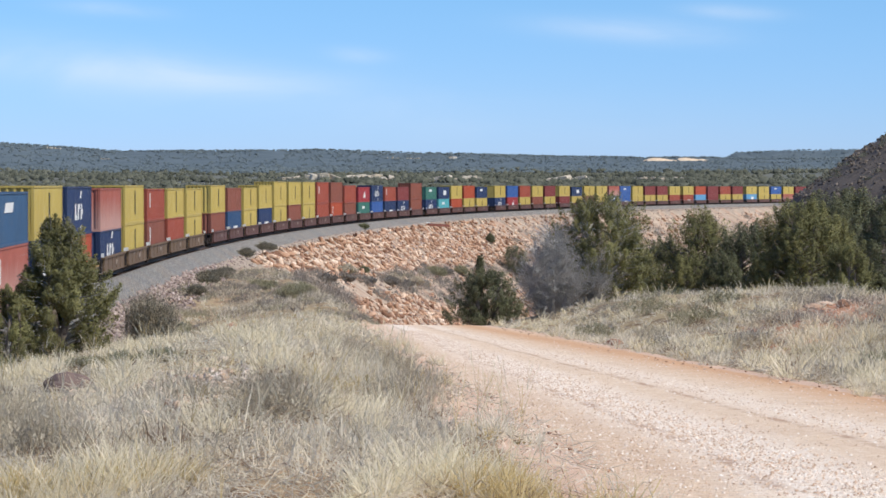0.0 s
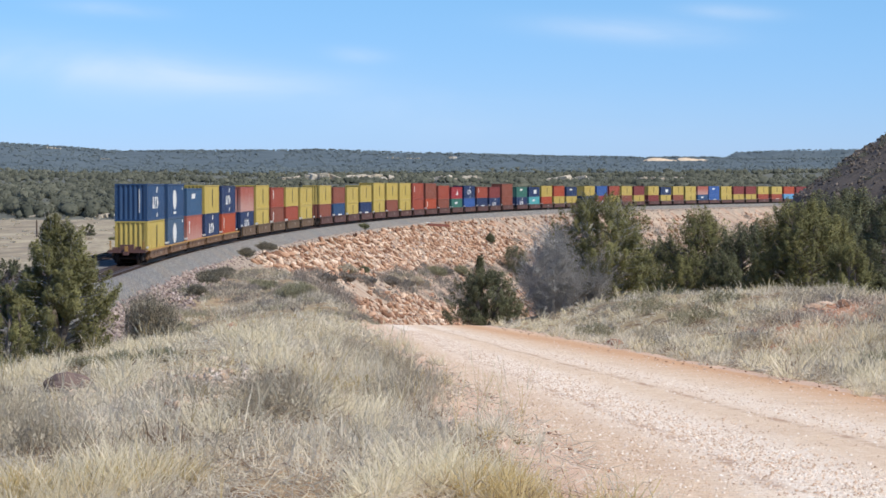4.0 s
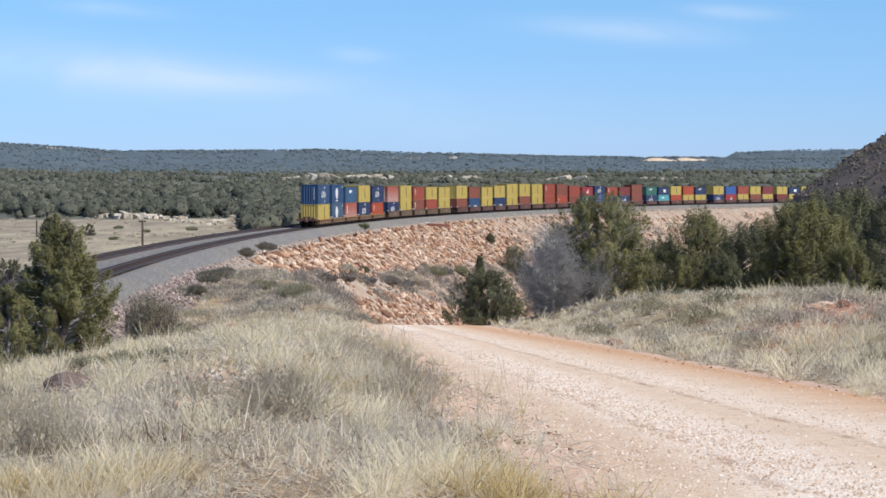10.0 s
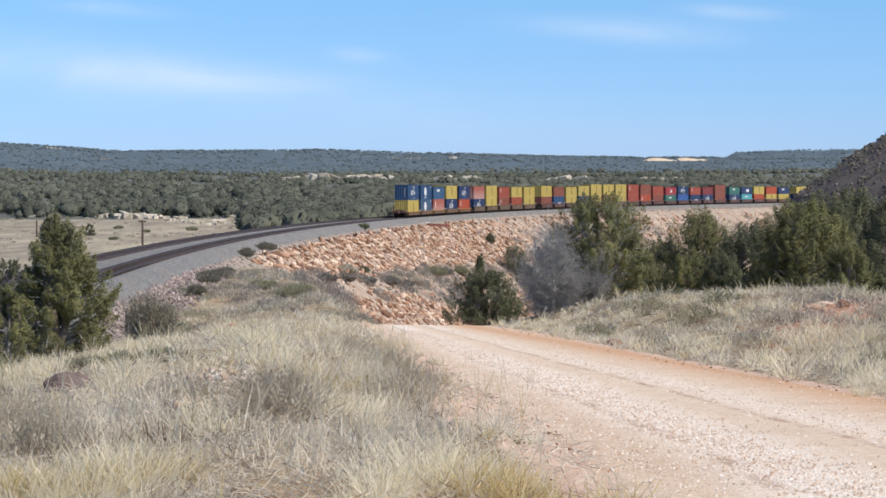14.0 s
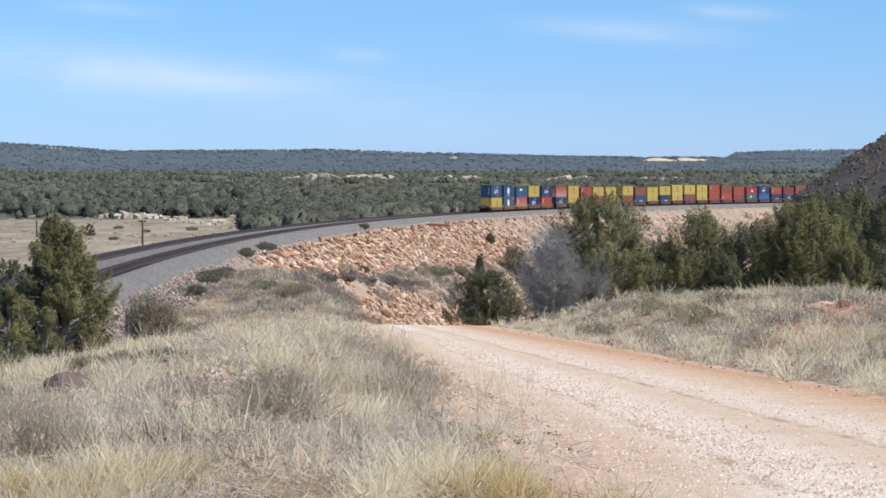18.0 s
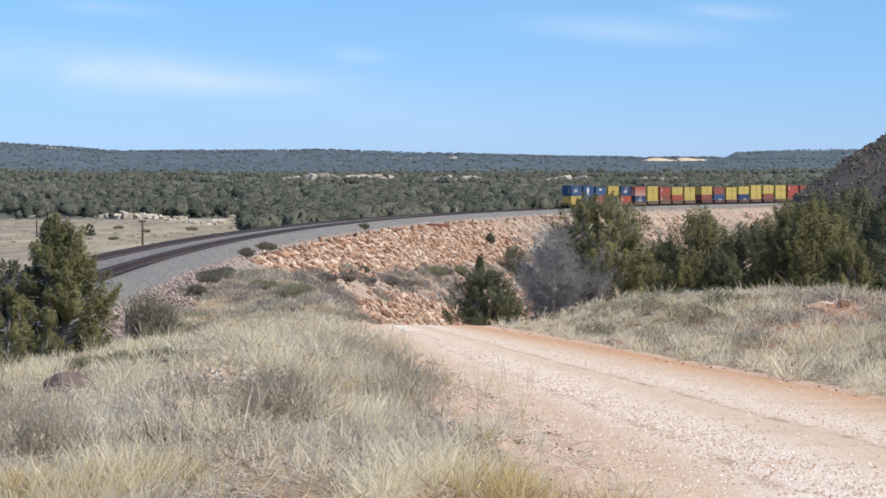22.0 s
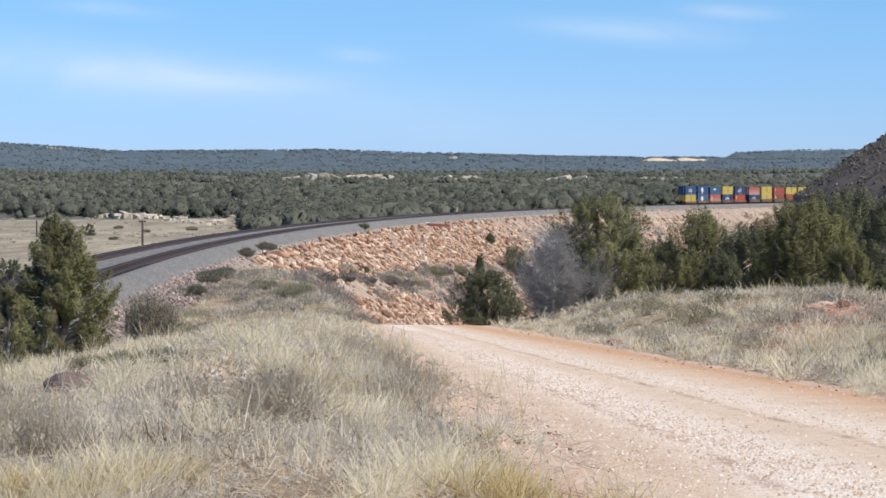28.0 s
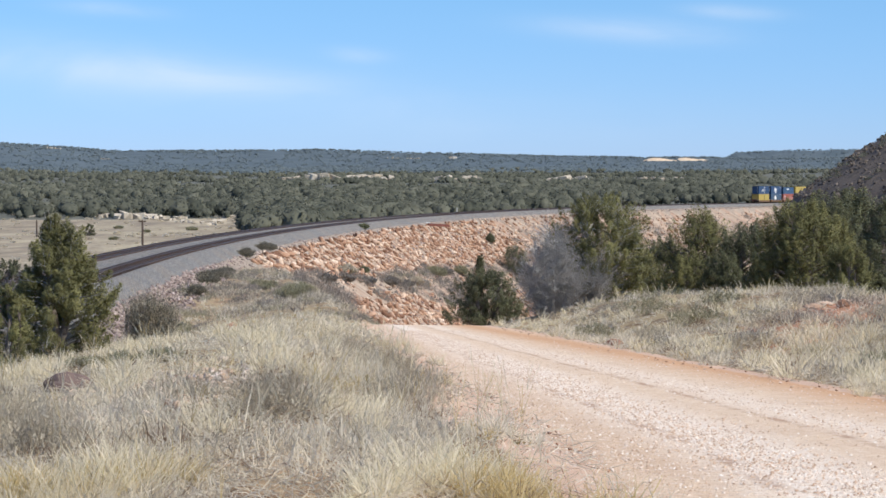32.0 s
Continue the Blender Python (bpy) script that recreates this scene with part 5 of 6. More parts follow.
def rocky(s, n):
    """True on the two strips of tumbled blocks; grey soil and brush lie between them."""
    nn = n + 1.3 * fbm(s / 12, n / 5, 3, 73)
    return (nn < np.interp(s, [0, 24, 60, 110, 150, 220], [5.5, 7.0, 10.5, 12, 13.2, 15.5])) | (nn > np.interp(s, [0, 40, 80, 110, 150], [12.0, 13, 15.5, 18.5, 22.5]))


def make_rubble():
    slope = tagged(new("rock_embankment"), "high railway embankment of tumbled orange sandstone blocks", "embankment", kind="structure")
    pts, s, n, fill = slope_points(42000, 301, 0, 480, 4.7, 46)
    rng = np.random.RandomState(302)
    keep = fill & (rocky(s, n) | (rng.rand(len(s)) < 0.1)) & ((s < 250) | (rng.rand(len(s)) < np.interp(s, [250, 300], [1, 0.25])))
    pts, s, n = pts[keep], s[keep], n[keep]
    size = 0.15 + 0.7 * rng.rand(len(pts)) ** 3.0
    near = np.where((s < 170) & (n < 16))[0][:300]
    shapes = [rock_mesh("rock", 310 + k, "rock", 0.42) for k in range(8)]
    for i in near:
        o = part("rock", shapes[i % 8], None, slope)
        o.matrix_basis = Matrix.Translation(Vector(pts[i]) + Vector((0, 0, 0.15 * size[i]))) @ Euler((rng.normal(0, .4), rng.normal(0.5, .4), rng.normal(0, .7))).to_matrix().to_4x4() @ Matrix.Diagonal((size[i] * 1.4, size[i] * 1.05, size[i] * 0.95, 1))
    rest = np.setdiff1d(np.arange(len(pts)), near)
    stone_field("blocks", "", pts[rest], size[rest], "rock", 320, parent=slope, flat_k=0.46, down=True)
    g, s, n, fill = slope_points(9000, 330, 60, 720, 7.0, 42)
    keep = fill
    stone_field("rubble", "", g[keep], 0.14 + 0.36 * rng.rand(keep.sum()) ** 2, "rock_grey", 331, parent=slope)
    b, s, n, fill = slope_points(5200, 340, 230, 740, 8.0, 40)
    keep = fill & (fbm(s / 14, n / 12, 3, 75) > 0.05)
    stone_field("slope_blocks", "", b[keep], 0.35 + 0.8 * rng.rand(keep.sum()) ** 2, "rock", 341, parent=slope, flat_k=0.4, down=True)


make_rubble()


def make_bench_gravel():
    """Pinkish broken stone along the shoulder between ballast and slope."""
    rng = np.random.RandomState(351)
    n = 9000
    s, off = rng.uniform(-130, 720, n), 3.3 + np.abs(rng.normal(0, 1.1, n))
    keep = rng.rand(n) < np.interp(s, [-30, 20, 300], [1.0, 0.35, 0.5])
    s, off = s[keep], off[keep]
    n = len(s)
    x, y, z, h = rail_at(s)
    px, py = x + off * np.cos(h), y - off * np.sin(h)
    stone_field("shoulder_stones", "pinkish broken stone along the ballast shoulder", np.stack([px, py, land(px, py)[0]], 1), 0.08 + 0.24 * rng.rand(n) ** 3, "rock_grey", 352)


make_bench_gravel()


def scatter_brush(name, label, count, seed, s0, s1, n0, n1, mat, size, anywhere=False):
    """Small grey tufts of brush spread over a slope."""
    pts, s, n, fill = slope_points(count, seed, s0, s1, n0, n1)
    rng = np.random.RandomState(seed + 1)
    keep = fill & (anywhere | ~rocky(s, n)) & (fbm(s / 7, n / 5, 2, 79) > (0.25 if anywhere else -0.15))
    pts = pts[keep]
    i = np.repeat(np.arange(len(pts)), 70)
    P = pts[i] + rng.normal(size=(len(i), 3)) * np.array([0.5, 0.5, 0.12]) * size
    P[:, 2] = pts[i][:, 2] + np.abs(rng.normal(0, 0.3, len(i))) * size
    D = rng.normal(size=(len(i), 3)) * 0.5 + np.array([0, 0, 1.0])
    v, f = leaf_tris(P, D, 0.4 * size, rng, 0.14)
    return tagged(new(name, np_mesh(name, v, f, M[mat])), label, "brush", kind="stuff")


scatter_brush("slope_brush", "grey dry brush scattered over the rocky slope", 9000, 401, 0, 420, 8, 40, "slatebrush", 0.9)
scatter_brush("far_slope_brush", "slate-grey brush in streaks down the far embankment", 2600, 405, 280, 740, 9, 40, "slatebrush", 1.3, True)


def rise_brush(name, label, count, seed, mat):
    """Grey brush over the rise between the road and the line, and on the far bank of the road."""
    rng = np.random.RandomState(seed)
    y = rng.uniform(30, 260, count)
    x = np.where(y < 105, rng.uniform(3.0, 19, count), rng.uniform(-20, -3, count))
    z, n, s, fill = land(x, y)
    ok = ~fill & (n > 5.0) & ((x - road_mid(np.clip(y, 0, 140)) > road_right(y) + 0.5) | (x - road_mid(np.clip(y, 0, 140)) < -3.6)) & (fbm(x / 3, y / 6, 3, 55) > 0.0)
    pts = np.stack([x, y, z], 1)[ok]
    k = rng.uniform(0.35, 1.0, len(pts)) * np.where(pts[:, 1] < 105, 0.62, 1.0)
    i = np.repeat(np.arange(len(pts)), 60)
    P = pts[i] + rng.normal(size=(len(i), 3)) * np.array([0.36, 0.36, 0.0]) * k[i][:, None]
    P[:, 2] += np.abs(rng.normal(0, 0.13, len(i))) * k[i]
    D = rng.normal(size=(len(i), 3)) * 0.55 + np.array([0, 0, 1.0])
    v, f = leaf_tris(P, D, 0.34 * k[i], rng, 0.10)
    return tagged(new(name, np_mesh(name, v, f, M[mat])), label, "brush", kind="stuff")


def low_brush(name, label, mat, count, seed, box_xy, size, wide=1.0):
    """Clumps of fine twigs scattered over a stretch of open ground."""
    rng = np.random.RandomState(seed)
    d = box_xy[0] * (box_xy[1] / box_xy[0]) ** rng.rand(count)
    t = rng.uniform(box_xy[2], box_xy[3], count)
    x, y = t * d, d
    z, n, s, fill = land(x, y)
    ok = ~fill & (np.abs(n + 2.5) > 9.0) & ((x - road_mid(np.clip(y, 0, 140)) > road_right(y) + 0.4) | (x - road_mid(np.clip(y, 0, 140)) < -3.4)) & (fbm(x / (2.5 * size * wide), y / (5 * size * wide), 3, 35) > 0.05)
    pts = np.stack([x, y, z], 1)[ok]
    k = rng.uniform(0.4, 1.0, len(pts)) * size
    i = np.repeat(np.arange(len(pts)), 80)
    P = pts[i] + rng.normal(size=(len(i), 3)) * np.array([0.3, 0.3, 0.0]) * k[i][:, None]
    P[:, 2] += np.abs(rng.normal(0, 0.1, len(i))) * k[i]
    D = rng.normal(size=(len(i), 3)) * 0.6 + np.array([0, 0, 1.0])
    v, f = leaf_tris(P, D, 0.36 * k[i], rng, 0.04 + 0.0008 * d[ok][i])
    return tagged(new(name, np_mesh(name, v, f, M[mat])), label, "brush", kind="stuff")


low_brush("grass_brush", "low grey brush mixed into the dry grass", "greyshrub", 380, 421, (10, 75, -0.2, 0.2), 0.5)
low_brush("front_brush", "tangle of dead grey stems in the dry grass", "greyshrub", 300, 427, (10.5, 19, -0.2, 0.01), 0.36, 0.9)
low_brush("front_twigs", "bleached dead stems in the dry grass", "paletwig", 240, 428, (10.5, 17, -0.2, 0.01), 0.4, 0.8)
low_brush("pale_brush", "tangled bleached twigs in the dry grass", "paletwig", 260, 424, (10, 45, -0.2, 0.05), 0.5)
low_brush("bank_brush", "grey dry brush over the roadside bank", "greyshrub", 230, 425, (26, 105, 0.06, 0.2), 0.55)
low_brush("bank_twigs", "brown dead brush on the red soil of the bank", "brownshrub", 300, 426, (26, 75, 0.08, 0.2), 0.45)
low_brush("brown_brush", "low brownish dead brush in the dry grass", "brownshrub", 130, 422, (10, 60, -0.2, 0.06), 0.42)
low_brush("meadow_brush", "low dull brush dotting the pale meadow", "greyshrub", 620, 423, (255, 640, -0.2, -0.04), 1.1, 2.0)
rise_brush("rise_brush", "low grey dry brush on the grassy rise", 2400, 411, "slatebrush")
rise_brush("rise_twigs", "pale dry brush on the grassy rise", 1600, 415, "greyshrub")
rise_brush("rise_sage", "low dull green brush on the grassy rise", 700, 413, "sage")
scatter_brush("slope_sage", "dull green low brush on the embankment", 420, 403, 40, 700, 7, 40, "sage", 1.1)


def make_road_stones():
    rng = np.random.RandomState(501)
    n = 42000
    d = 9.5 * (9.0) ** rng.rand(n)
    pick = rng.rand(n)
    off = np.where(pick < 0.44, -1.78 + rng.normal(0, 0.24, n), np.where(pick < 0.56, -0.42 + rng.normal(0, 0.2, n), np.where(pick < 0.8, -2.8 + rng.normal(0, 0.4, n), rng.uniform(-3.2, 1.0, n))))
    x = road_mid(d) + off
    z = land(x, d)[0] + 0.004
    size = (0.003 + 0.011 * rng.rand(n) ** 2.6) * np.interp(d, [10, 25, 80], [1, 1.2, 1.5])
    a = rng.uniform(0, 2 * math.pi, n)
    c, sn = np.cos(a), np.sin(a)
    V = np.empty((n, 5, 3))
    for k, (u, v) in enumerate(((1, 0.6), (-0.7, 0.9), (-1, -0.6), (0.8, -0.8))):
        uu, vv = u * rng.uniform(0.6, 1.2, n) * size, v * rng.uniform(0.6, 1.2, n) * size
        V[:, k] = np.stack([x + uu * c - vv * sn, d + uu * sn + vv * c, z - 0.002], 1)
    V[:, 4] = np.stack([x + rng.normal(0, 0.25, n) * size, d + rng.normal(0, 0.25, n) * size, z + size * rng.uniform(0.5, 1.0, n)], 1)
    F = (np.array([[0, 1, 4], [1, 2, 4], [2, 3, 4], [3, 0, 4]])[None] + 5 * np.arange(n)[:, None, None]).reshape(-1, 3)
    tagged(new("road_pebbles", np_mesh("road_pebbles", V.reshape(-1, 3), F, M["pebble"])), "loose pale pebbles on the dirt road", "stones", kind="stuff")
    n = 1600
    d = 10 * 9 ** rng.rand(n)
    x = road_mid(d) + np.where(rng.rand(n) < 0.6, -2.8 - np.abs(rng.normal(0, 0.6, n)), road_right(d) + rng.normal(0, 0.3, n))
    stone_field("verge_stones", "small reddish stones along the road edge", np.stack([x, d, land(x, d)[0]], 1), (0.006 + 0.022 * rng.rand(n) ** 4) * np.interp(d, [10, 90], [1, 2]), "rock", 503)
    n = 900
    x, y = -1.95 + rng.normal(0, 0.55, n), 19.6 + rng.normal(0, 1.5, n)
    stone_field("stone_heap", "heap of small pinkish and white stones in the grass", np.stack([x, y, land(x, y)[0] + 0.05 * np.exp(-((x + 1.95) / .5) ** 2)], 1), 0.03 + 0.07 * rng.rand(n) ** 2, "pebble", 504)
    n = 7000
    x, y = rng.uniform(-24, -12.5, n), rng.uniform(105, 215, n)
    z, off, s, fill = land(x, y)
    ok = (off > 3.2) & (off < 7.2)
    stone_field("toe_gravel", "pinkish coarse gravel at the foot of the ballast", np.stack([x, y, z], 1)[ok], 0.10 + 0.24 * rng.rand(ok.sum()) ** 2, "rock_grey", 505)


make_road_stones()


def boulder(x, y, size, squash, label, mat, seed):
    bm = bmesh.new()
    bmesh.ops.create_icosphere(bm, subdivisions=3, radius=0.5)
    for v in bm.verts:
        k = 1 + 0.28 * noise.noise(v.co * 2.1 + Vector((seed, 0, 0))) + 0.1 * noise.noise(v.co * 6 + Vector((0, seed, 0)))
        v.co = Vector((v.co.x * k, v.co.y * k * 0.8, v.co.z * k * squash)) * size
    me = bpy.data.meshes.new("boulder")
    bm.to_mesh(me)
    bm.free()
    me.materials.append(M[mat])
    o = tagged(new("boulder", me), label, "rock")
    o.location = (x, y, land_z(x, y) + 0.18 * size * squash)
    return o


boulder(-3.32, 21.3, 0.42, 0.62, "rounded purple-brown boulder half hidden in grass", "boulder", 1)
boulder(-1.93, 18.2, 0.15, 0.7, "small orange stone in a heap of rubble", "rock", 2)
boulder(-1.85, 20.7, 0.13, 0.7, "small orange stone beside a heap of rubble", "rock", 3)
boulder(-6.0, 68.7, 0.32, 0.9, "orange sandstone block standing in dry grass", "rock", 4)
for i, (x, y, sz) in enumerate(((-3.9, 48, 0.18), (-3.5, 47.7, 0.2), (-3.2, 48.2, 0.16), (-4.2, 48.5, 0.2), (-2.9, 48, 0.17))):
    boulder(x, y, sz, 0.6, "flat orange stone lying in dry grass", "rock", 5 + i)
boulder(3.95, 55.5, 0.38, 0.6, "orange rock slab at the road's edge", "rock", 12)
boulder(9.45, 57, 0.34, 0.8, "orange rock on a low earth heap", "rock", 13)
for i, (x, y, sz, k) in enumerate(((8.9, 58.0, 0.5, 0.35), (9.2, 58.4, 0.42, 0.4), (8.5, 57.6, 0.4, 0.3), (9.8, 58.6, 0.45, 0.35), (8.1, 57.4, 0.3, 0.3), (10.2, 58.0, 0.35, 0.4))):
    boulder(x, y, sz, k, "low pale pinkish slab lying on an earth heap", "pebble", 14 + i)


def make_hill_rocks():
    rng = np.random.RandomState(601)
    n = 11000
    a, r = rng.uniform(math.pi * 0.9, math.pi * 1.75, n), 5 + 105 * rng.rand(n) ** 0.7
    x, y = 195 + r * np.cos(a), 600 + r * 1.15 * np.sin(a)
    z = land(x, y)[0]
    hillside = tagged(new("hill_crag"), "steep dark basalt boulders on a rocky hillside", "hillside", kind="structure")
    stone_field("crag_blocks", "", np.stack([x, y, z], 1), (0.2 + 0.9 * rng.rand(n) ** 3) * np.where(r < 72, 1.9, 1.0), "rock_dark", 602, parent=hillside, sink=0.0, flat_k=0.55, tilt=0.8)
    n = 260
    a, r = rng.uniform(math.pi * 0.9, math.pi * 1.75, n), 20 + 90 * rng.rand(n) ** 0.7
    x, y = 195 + r * np.cos(a), 600 + r * 1.15 * np.sin(a)
    pts = np.stack([x, y, land(x, y)[0]], 1)
    i = np.repeat(np.arange(n), 60)
    off = rng.normal(size=(len(i), 3)) * np.array([0.8, 0.8, 0.6])
    off[:, 2] = np.abs(off[:, 2])
    v, f = leaf_tris(pts[i] + off * 0.6, off + 0.1, 0.45, rng, 0.5)
    tagged(new("hill_brush", np_mesh("hill_brush", v, f, M["forest"])), "dark brush among hillside boulders", "brush", kind="stuff")


make_hill_rocks()


# ---- woodland beyond the line ----
def woodland(name, label, count, seed, d0, d1, tris, leaf, mat, core=1, wide=(0.4, 0.65), rise=0.35, rough=0.1):
    rng = np.random.RandomState(seed)
    d = d0 * (d1 / d0) ** (rng.rand(count))
    t = rng.uniform(-0.2, 0.2, count)
    x, y = d * t, d * np.sqrt(1 - t * t)
    z, n, s, fill = land(x, y)
    gap = fbm(x / 60, y / 120, 3, 91)
    keep = (n < -14) & (gap > -0.6)
    keep &= ~((d < 588 + 22 * fbm(x / 30, y / 30, 2, 95)) & (t < -0.083))
    x, y, z, d = x[keep], y[keep], z[keep], d[keep]
    m = len(x)
    H = (1.7 + 3.4 * rng.rand(m) ** 1.4) * np.interp(d, [500, 2000, 2600, 4000], [1.0, 1.0, 0.75, 0.6])
    R = H * rng.uniform(wide[0], wide[1], m)
    bm = bmesh.new()
    bmesh.ops.create_icosphere(bm, subdivisions=core, radius=1)
    ico, tri = np.array([tuple(q.co) for q in bm.verts]), np.array([[q.index for q in g.verts] for g in bm.faces])
    bm.free()

    def crown(ball, i, k):
        """Points on the uneven crown of tree i in the directions ball, and their outward normals."""
        lump = 1 + 0.28 * np.sin(ball[:, 0] * 6 + i) * np.sin(ball[:, 1] * 5 + ball[:, 2] * 4 + 3 * i) + 0.14 * np.sin(ball[:, 2] * 7 + 2 * i)
        off = ball * (k * lump)[:, None]
        at = np.stack([x[i] + off[:, 0] * R[i], y[i] + off[:, 1] * R[i], z[i] + H[i] * (0.48 + 0.5 * off[:, 2])], 1)
        return at, unit(ball + np.array([0, 0, rise]) + rng.normal(size=ball.shape) * rough)

    own = np.repeat(np.arange(m), len(ico))
    cv, cn = crown(np.tile(ico, (m, 1)), own, rng.uniform(0.62, 0.95, len(own)))
    cf = (tri[None] + len(ico) * np.arange(m)[:, None, None]).reshape(-1, 3)
    i = np.repeat(np.arange(m), tris)
    ball = unit(rng.normal(size=(len(i), 3)))
    P, N = crown(ball, i, rng.uniform(0.72, 1.16, len(i)))
    v, f = scale_tris(P, ball + rng.normal(size=ball.shape) * 0.15, leaf * H[i] / 4, rng)
    tone = np.clip(rng.rand(m) ** 1.4 + 0.35 * fbm(x / 45, y / 120, 3, 97), 0, 1)
    v, f = np.vstack([cv, v]), np.vstack([cf, f + len(cv)])
    N = np.vstack([cn, np.repeat(N, 3, axis=0)])
    tone = np.concatenate([tone[own], np.repeat(tone[i], 3)])
    return tagged(new(name, np_mesh(name, v, f, M[mat], weights={"tone": tone}, normals=N)), label, "woodland", kind="stuff")


woodland("ridge_woodland", "juniper woodland along the skyline", 9000, 704, 3500, 4750, 5, 1.3, "hazed_forest", 1, (0.8, 1.4), 3.0)
woodland("near_woodland", "dense dark green juniper and pinyon woodland", 5200, 701, 420, 1100, 130, 0.42, "forest", 2, (0.42, 0.68), 0.6, 0.35)
woodland("middle_woodland", "juniper woodland on a gentle rise", 7800, 702, 1050, 2200, 26, 0.75, "forest", 1, (0.5, 0.85), 1.2, 0.2)
woodland("far_woodland", "juniper woodland covering distant ridges", 16000, 703, 2150, 4700, 5, 1.3, "hazed_forest", 1, (0.8, 1.4), 3.0)


_ledge = []


def outcrop(x, y, width, height, label, seed):
    """Several pale blocks of one ledge."""
    rng = np.random.RandomState(seed)
    if not _ledge:
        _ledge.extend(rock_mesh("block", 860 + k, "rock_white", 0.8) for k in range(5))
    n = max(4, min(12, int(width / max(height, 0.5) * 3)))
    t = tagged(new("rock_outcrop"), label, "rock", "pale rock outcrops")
    t.location = (x, y, land_z(x, y))
    for i in range(n):
        px, py = rng.uniform(-0.5, 0.5) * width, rng.uniform(-0.3, 0.3) * width * 0.5
        k = height * rng.uniform(0.7, 1.5)
        o = part("block", _ledge[i % 5], None, t)
        o.matrix_basis = Matrix.Translation((px, py, land_z(x + px, y + py) - t.location.z + 0.2 * k)) @ Euler((rng.normal(0, .15), rng.normal(0, .15), rng.uniform(0, 6.28))).to_matrix().to_4x4() @ Matrix.Diagonal((k * 1.5, k * 1.2, k, 1))
    return t


for i, (x, y, w, h) in enumerate(((-76.5, 590, 5, 1.7), (-72.5, 592, 4, 1.3), (-80, 596, 3, 1.0), (-70, 584, 4, 0.9), (-84, 602, 3, 1.2), (-64, 588, 3, 0.7), (-94, 618, 3, 0.9), (-53, 596, 2.5, 0.9), (-86.8, 608, 3, 0.9), (-83.3, 603, 2.5, 1.1), (-68.5, 586, 3, 0.8), (-64.3, 568, 2.5, 0.6), (-58.3, 549, 2.2, 0.6), (-54.4, 536, 2.0, 0.7), (-49.8, 534, 1.8, 1.0), (-49.1, 514, 1.6, 0.6), (-103, 609, 2.5, 0.6))):
    outcrop(x, y, w, h, "pale limestone ledge at the meadow's edge", 800 + i)
for i, (x, y, w, h) in enumerate(((-100, 1610, 10, 4), (-80, 1600, 14, 6), (-58, 1610, 16, 5), (-40, 1600, 20, 5), (0, 1540, 16, 4.5), (14, 1545, 12, 4.5), (80, 1540, 22, 5), (130, 1540, 16, 5), (160, 1680, 18, 4), (-70, 860, 3, 1.6),
                                   (-460, 3300, 12, 1.6), (-58, 3400, 50, 1.6), (12, 3400, 10, 3), (-560, 3480, 24, 2.2), (-350, 2800, 8, 2), (-420, 2700, 8, 2))):
    outcrop(x, y, w, h, "pale rock ledge among distant woodland", 830 + i)


def cliff_band(x, y, width, height, label, seed):
    """A long sandy bluff broken along its top edge."""
    rng = np.random.RandomState(seed)
    n = 26
    xs = np.linspace(-width / 2, width / 2, n)
    z0 = land(x + xs, np.full(n, y))[0] - 1
    top = height * (0.75 + 0.35 * fbm(xs / 14, 0 * xs, 3, seed % 50)) * np.clip(2.2 * (1 - np.abs(2 * xs / width)), 0.05, 1)
    V = np.vstack([np.stack([x + xs, y - 6 + 2 * rng.rand(n), z0], 1), np.stack([x + xs, y + 2 * rng.rand(n), z0 + top + 1], 1), np.stack([x + xs, np.full(n, y + 40.0), z0 + top + 1.5], 1)])
    i = np.arange(n - 1)
    F = np.vstack([np.stack([i, i + 1, i + n + 1, i + n], 1), np.stack([i + n, i + n + 1, i + 2 * n + 1, i + 2 * n], 1)])
    return tagged(new("sandy_bluff", np_mesh("sandy_bluff", V, F, M["bluff"])), label, "cliff", "pale distant bluffs")


M["bluff"] = plain("pale_sand_bluff", "c8ae90", "dcc8ae", 0.2, 0.95)
cliff_band(303, 3380, 46, 3.8, "pale sandy bluff on a wooded ridge", 851)
cliff_band(350, 3380, 52, 4.2, "long pale sandy bluff on a wooded ridge", 852)


def pole(x, y, height, radius, label, cap=True, z=None):
    bm = bmesh.new()
    bmesh.ops.create_cone(bm, cap_ends=True, segments=10, radius1=radius, radius2=radius * 0.85, depth=height + 0.6, matrix=Matrix.Translation((0, 0, height / 2 - 0.3)))
    t = tagged(new("wooden_pole"), label, "pole")
    t.location = (x, y, land_z(x, y) if z is None else z)
    part("post", bm, M["pole"], t)
    if cap:
        part("cross_piece", boxes((-0.55, 0.45, -0.06, 0.06, height - 0.25, height - 0.05)), M["pole"], t)
    return t


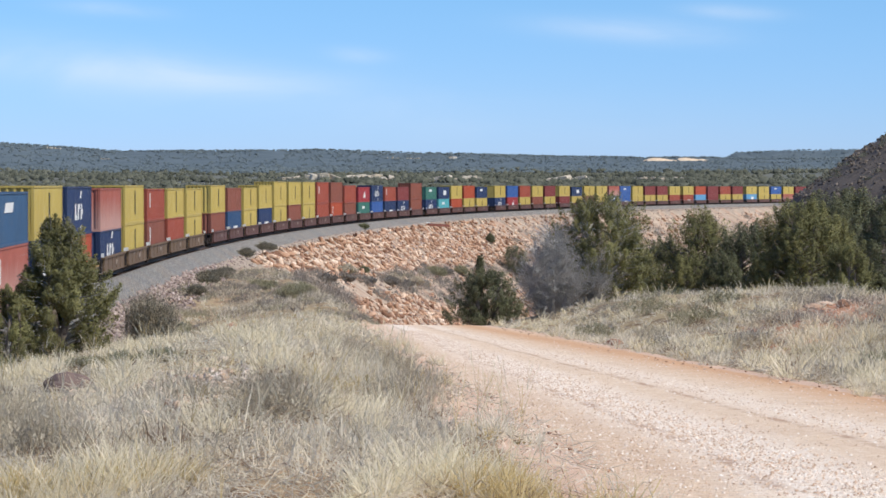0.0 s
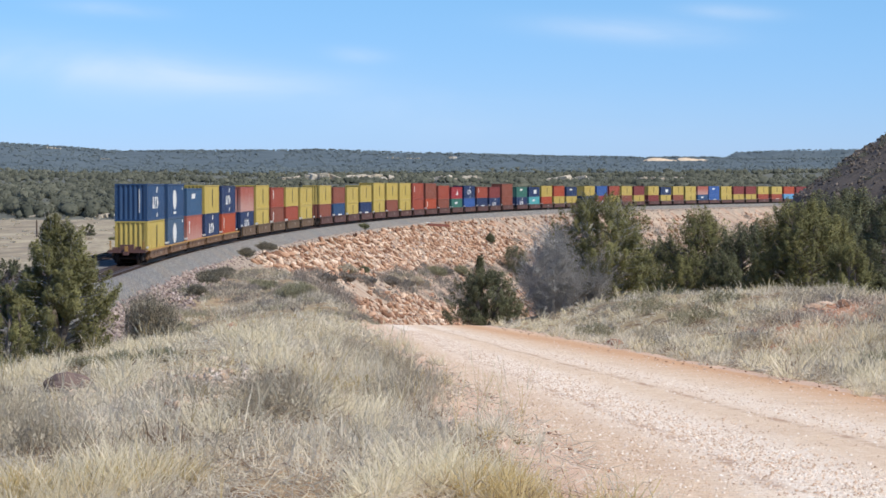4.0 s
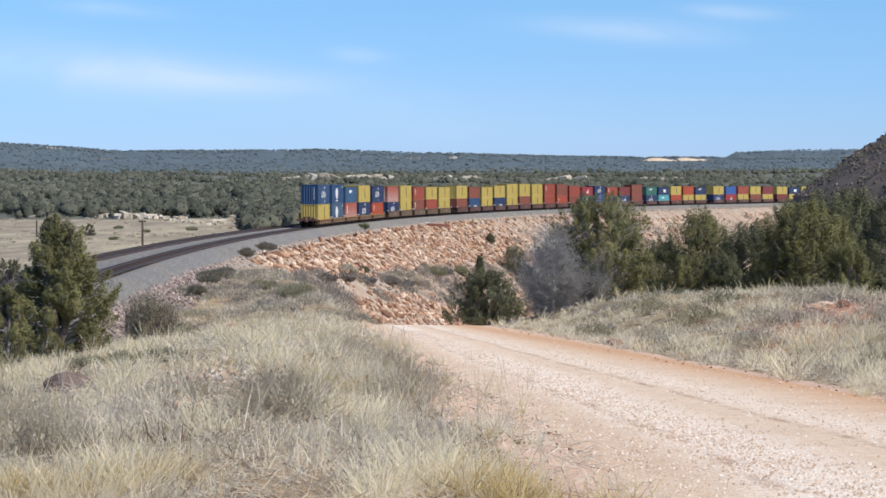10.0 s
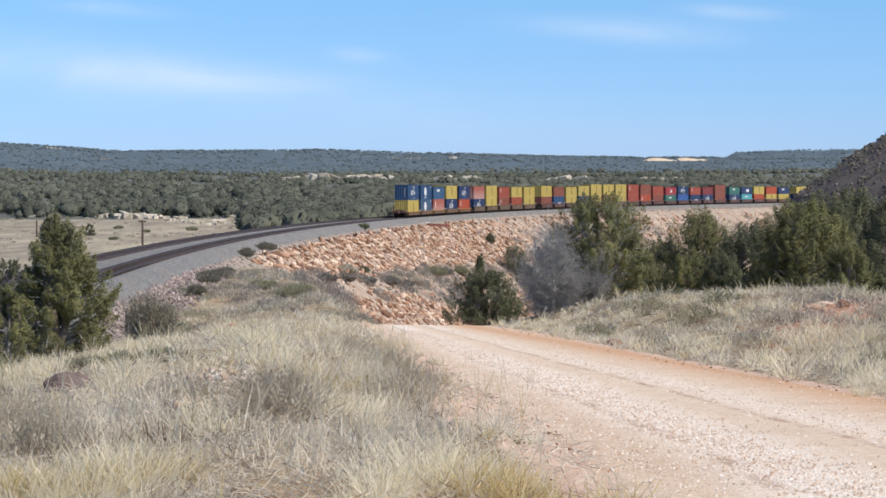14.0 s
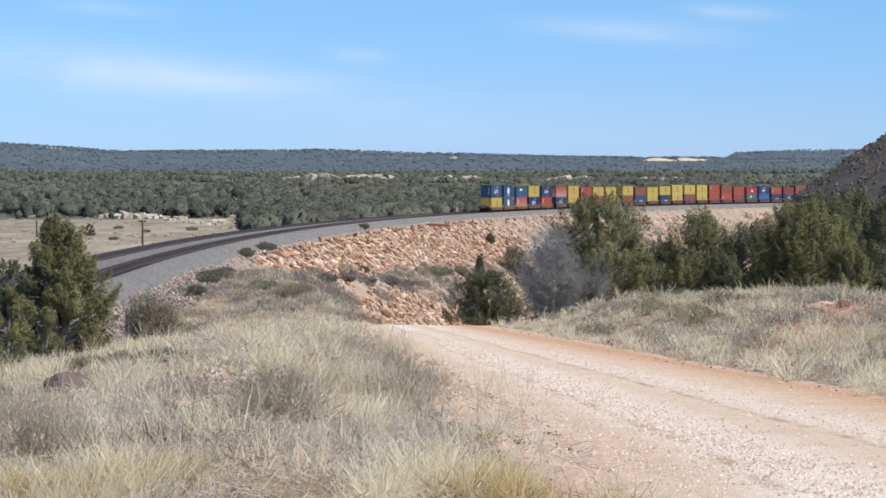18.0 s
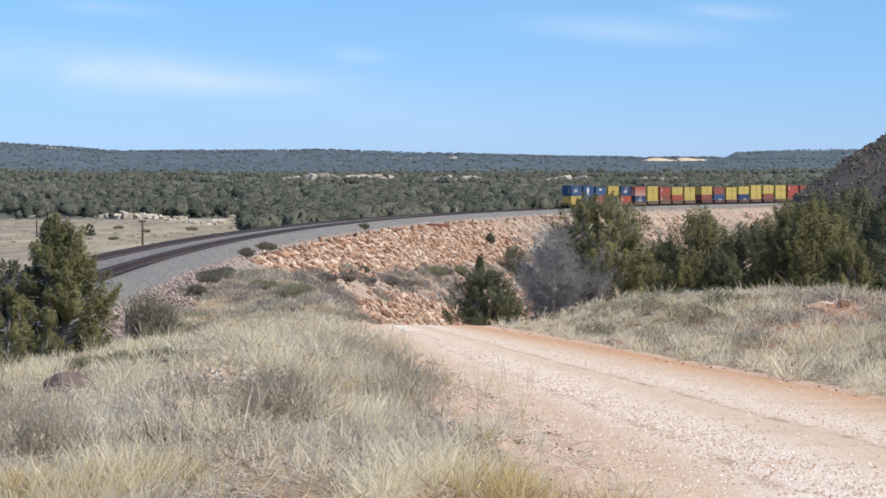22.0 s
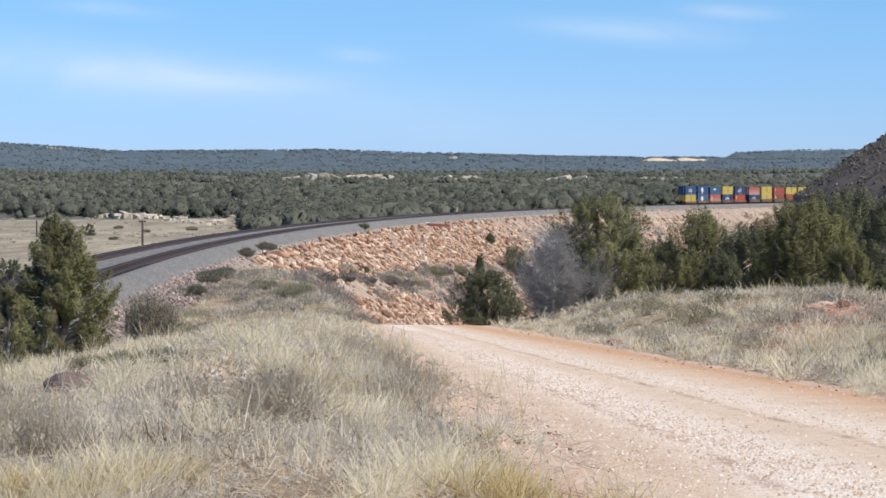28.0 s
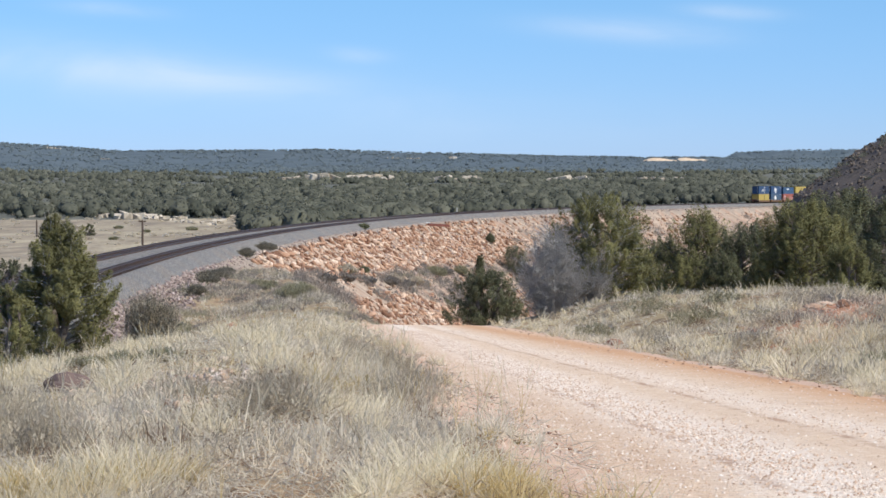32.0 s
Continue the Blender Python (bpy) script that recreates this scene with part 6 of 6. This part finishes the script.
M["pole"] = plain("weathered_timber", "4b3f36", "62544a", 6.0, 0.9)
M["rust_post"] = plain("rusty_red_steel", "6d4038", "84554a", 6.0, 0.8)
pole(-42.0, 338, 3.5, 0.16, "dark weathered wooden pole standing behind the tracks")
pole(-66.2, 394, 2.7, 0.14, "short dark wooden post in the meadow", False)
o = pole(14.14, 100, 0.85, 0.045, "rusty red steel fence post on the grassy bank", False)
o.children[0].data.materials[0] = M["rust_post"]
x, y, z, h = rail_at(327.0)
t = tagged(new("marker_post"), "short white trackside marker post", "marker post")
t.location = (x - 9.2 * math.cos(h), y + 9.2 * math.sin(h), z - 0.4)
part("post", boxes((-0.09, 0.09, -0.06, 0.06, -1.3, 1.15)), M["white"], t)
part("cap", boxes((-0.12, 0.12, -0.08, 0.08, 1.15, 1.2)), M["white"], t)
juniper(-59.3, 405, 2.0, 1.15, "round dark bush alone in the pale meadow", 881, "juniper", "low", 9000)
for i, (x, y, h, r) in enumerate(((-34, 385, 1.0, 1.8), (-30, 400, 1.0, 1.5), (-90, 560, 2.2, 1.8), (-40, 520, 1.4, 1.6), (-28, 445, 1.0, 1.6), (-95.2, 595, 1.6, 1.4), (-66.1, 606, 1.8, 1.5), (-79.4, 512, 0.9, 0.7), (-63.6, 474, 0.5, 0.9), (-47.6, 459, 0.7, 1.3), (-50.6, 371, 0.4, 0.7), (-53.4, 436, 0.5, 0.6))):
    shrub(x, y, h, r, "grey-green bush in the pale meadow", 890 + i, "sage", 120, 2200, 0.5, 0.3)

t = tagged(new("timber_baulk"), "rusty brown timber baulk lying on the embankment edge", "timber")
x, y, z, h = rail_at(213.0)
t.matrix_basis = pose(x + 7.0 * math.cos(h), y - 7.0 * math.sin(h), z - 1.55, 0, 4, 20)
part("beam", boxes((-2.0, 2.0, -0.25, 0.25, -0.1, 0.35)), M["rust_post"], t)
part("plate", boxes((-2.6, -1.7, -0.3, 0.3, 0.35, 0.5)), M["white"], t, "pale end plate")


# ---- the train runs away along the curve, slowing a little ----
def run_at(t):
    return 27.3052 * (t - 6) - 0.0861 * (t - 6) ** 2


def motions():
    times = [0.0] + [2.0 * i for i in range(1, 16)] + [32.0]
    for thing, s, lift in moving:
        rows = []
        for t in times:
            x, y, z, h = rail_at(s + run_at(t))
            rows.append((t, pose(x, y, z + lift, 0, 0, -math.degrees(h))))
        walk(thing, rows)


motions()
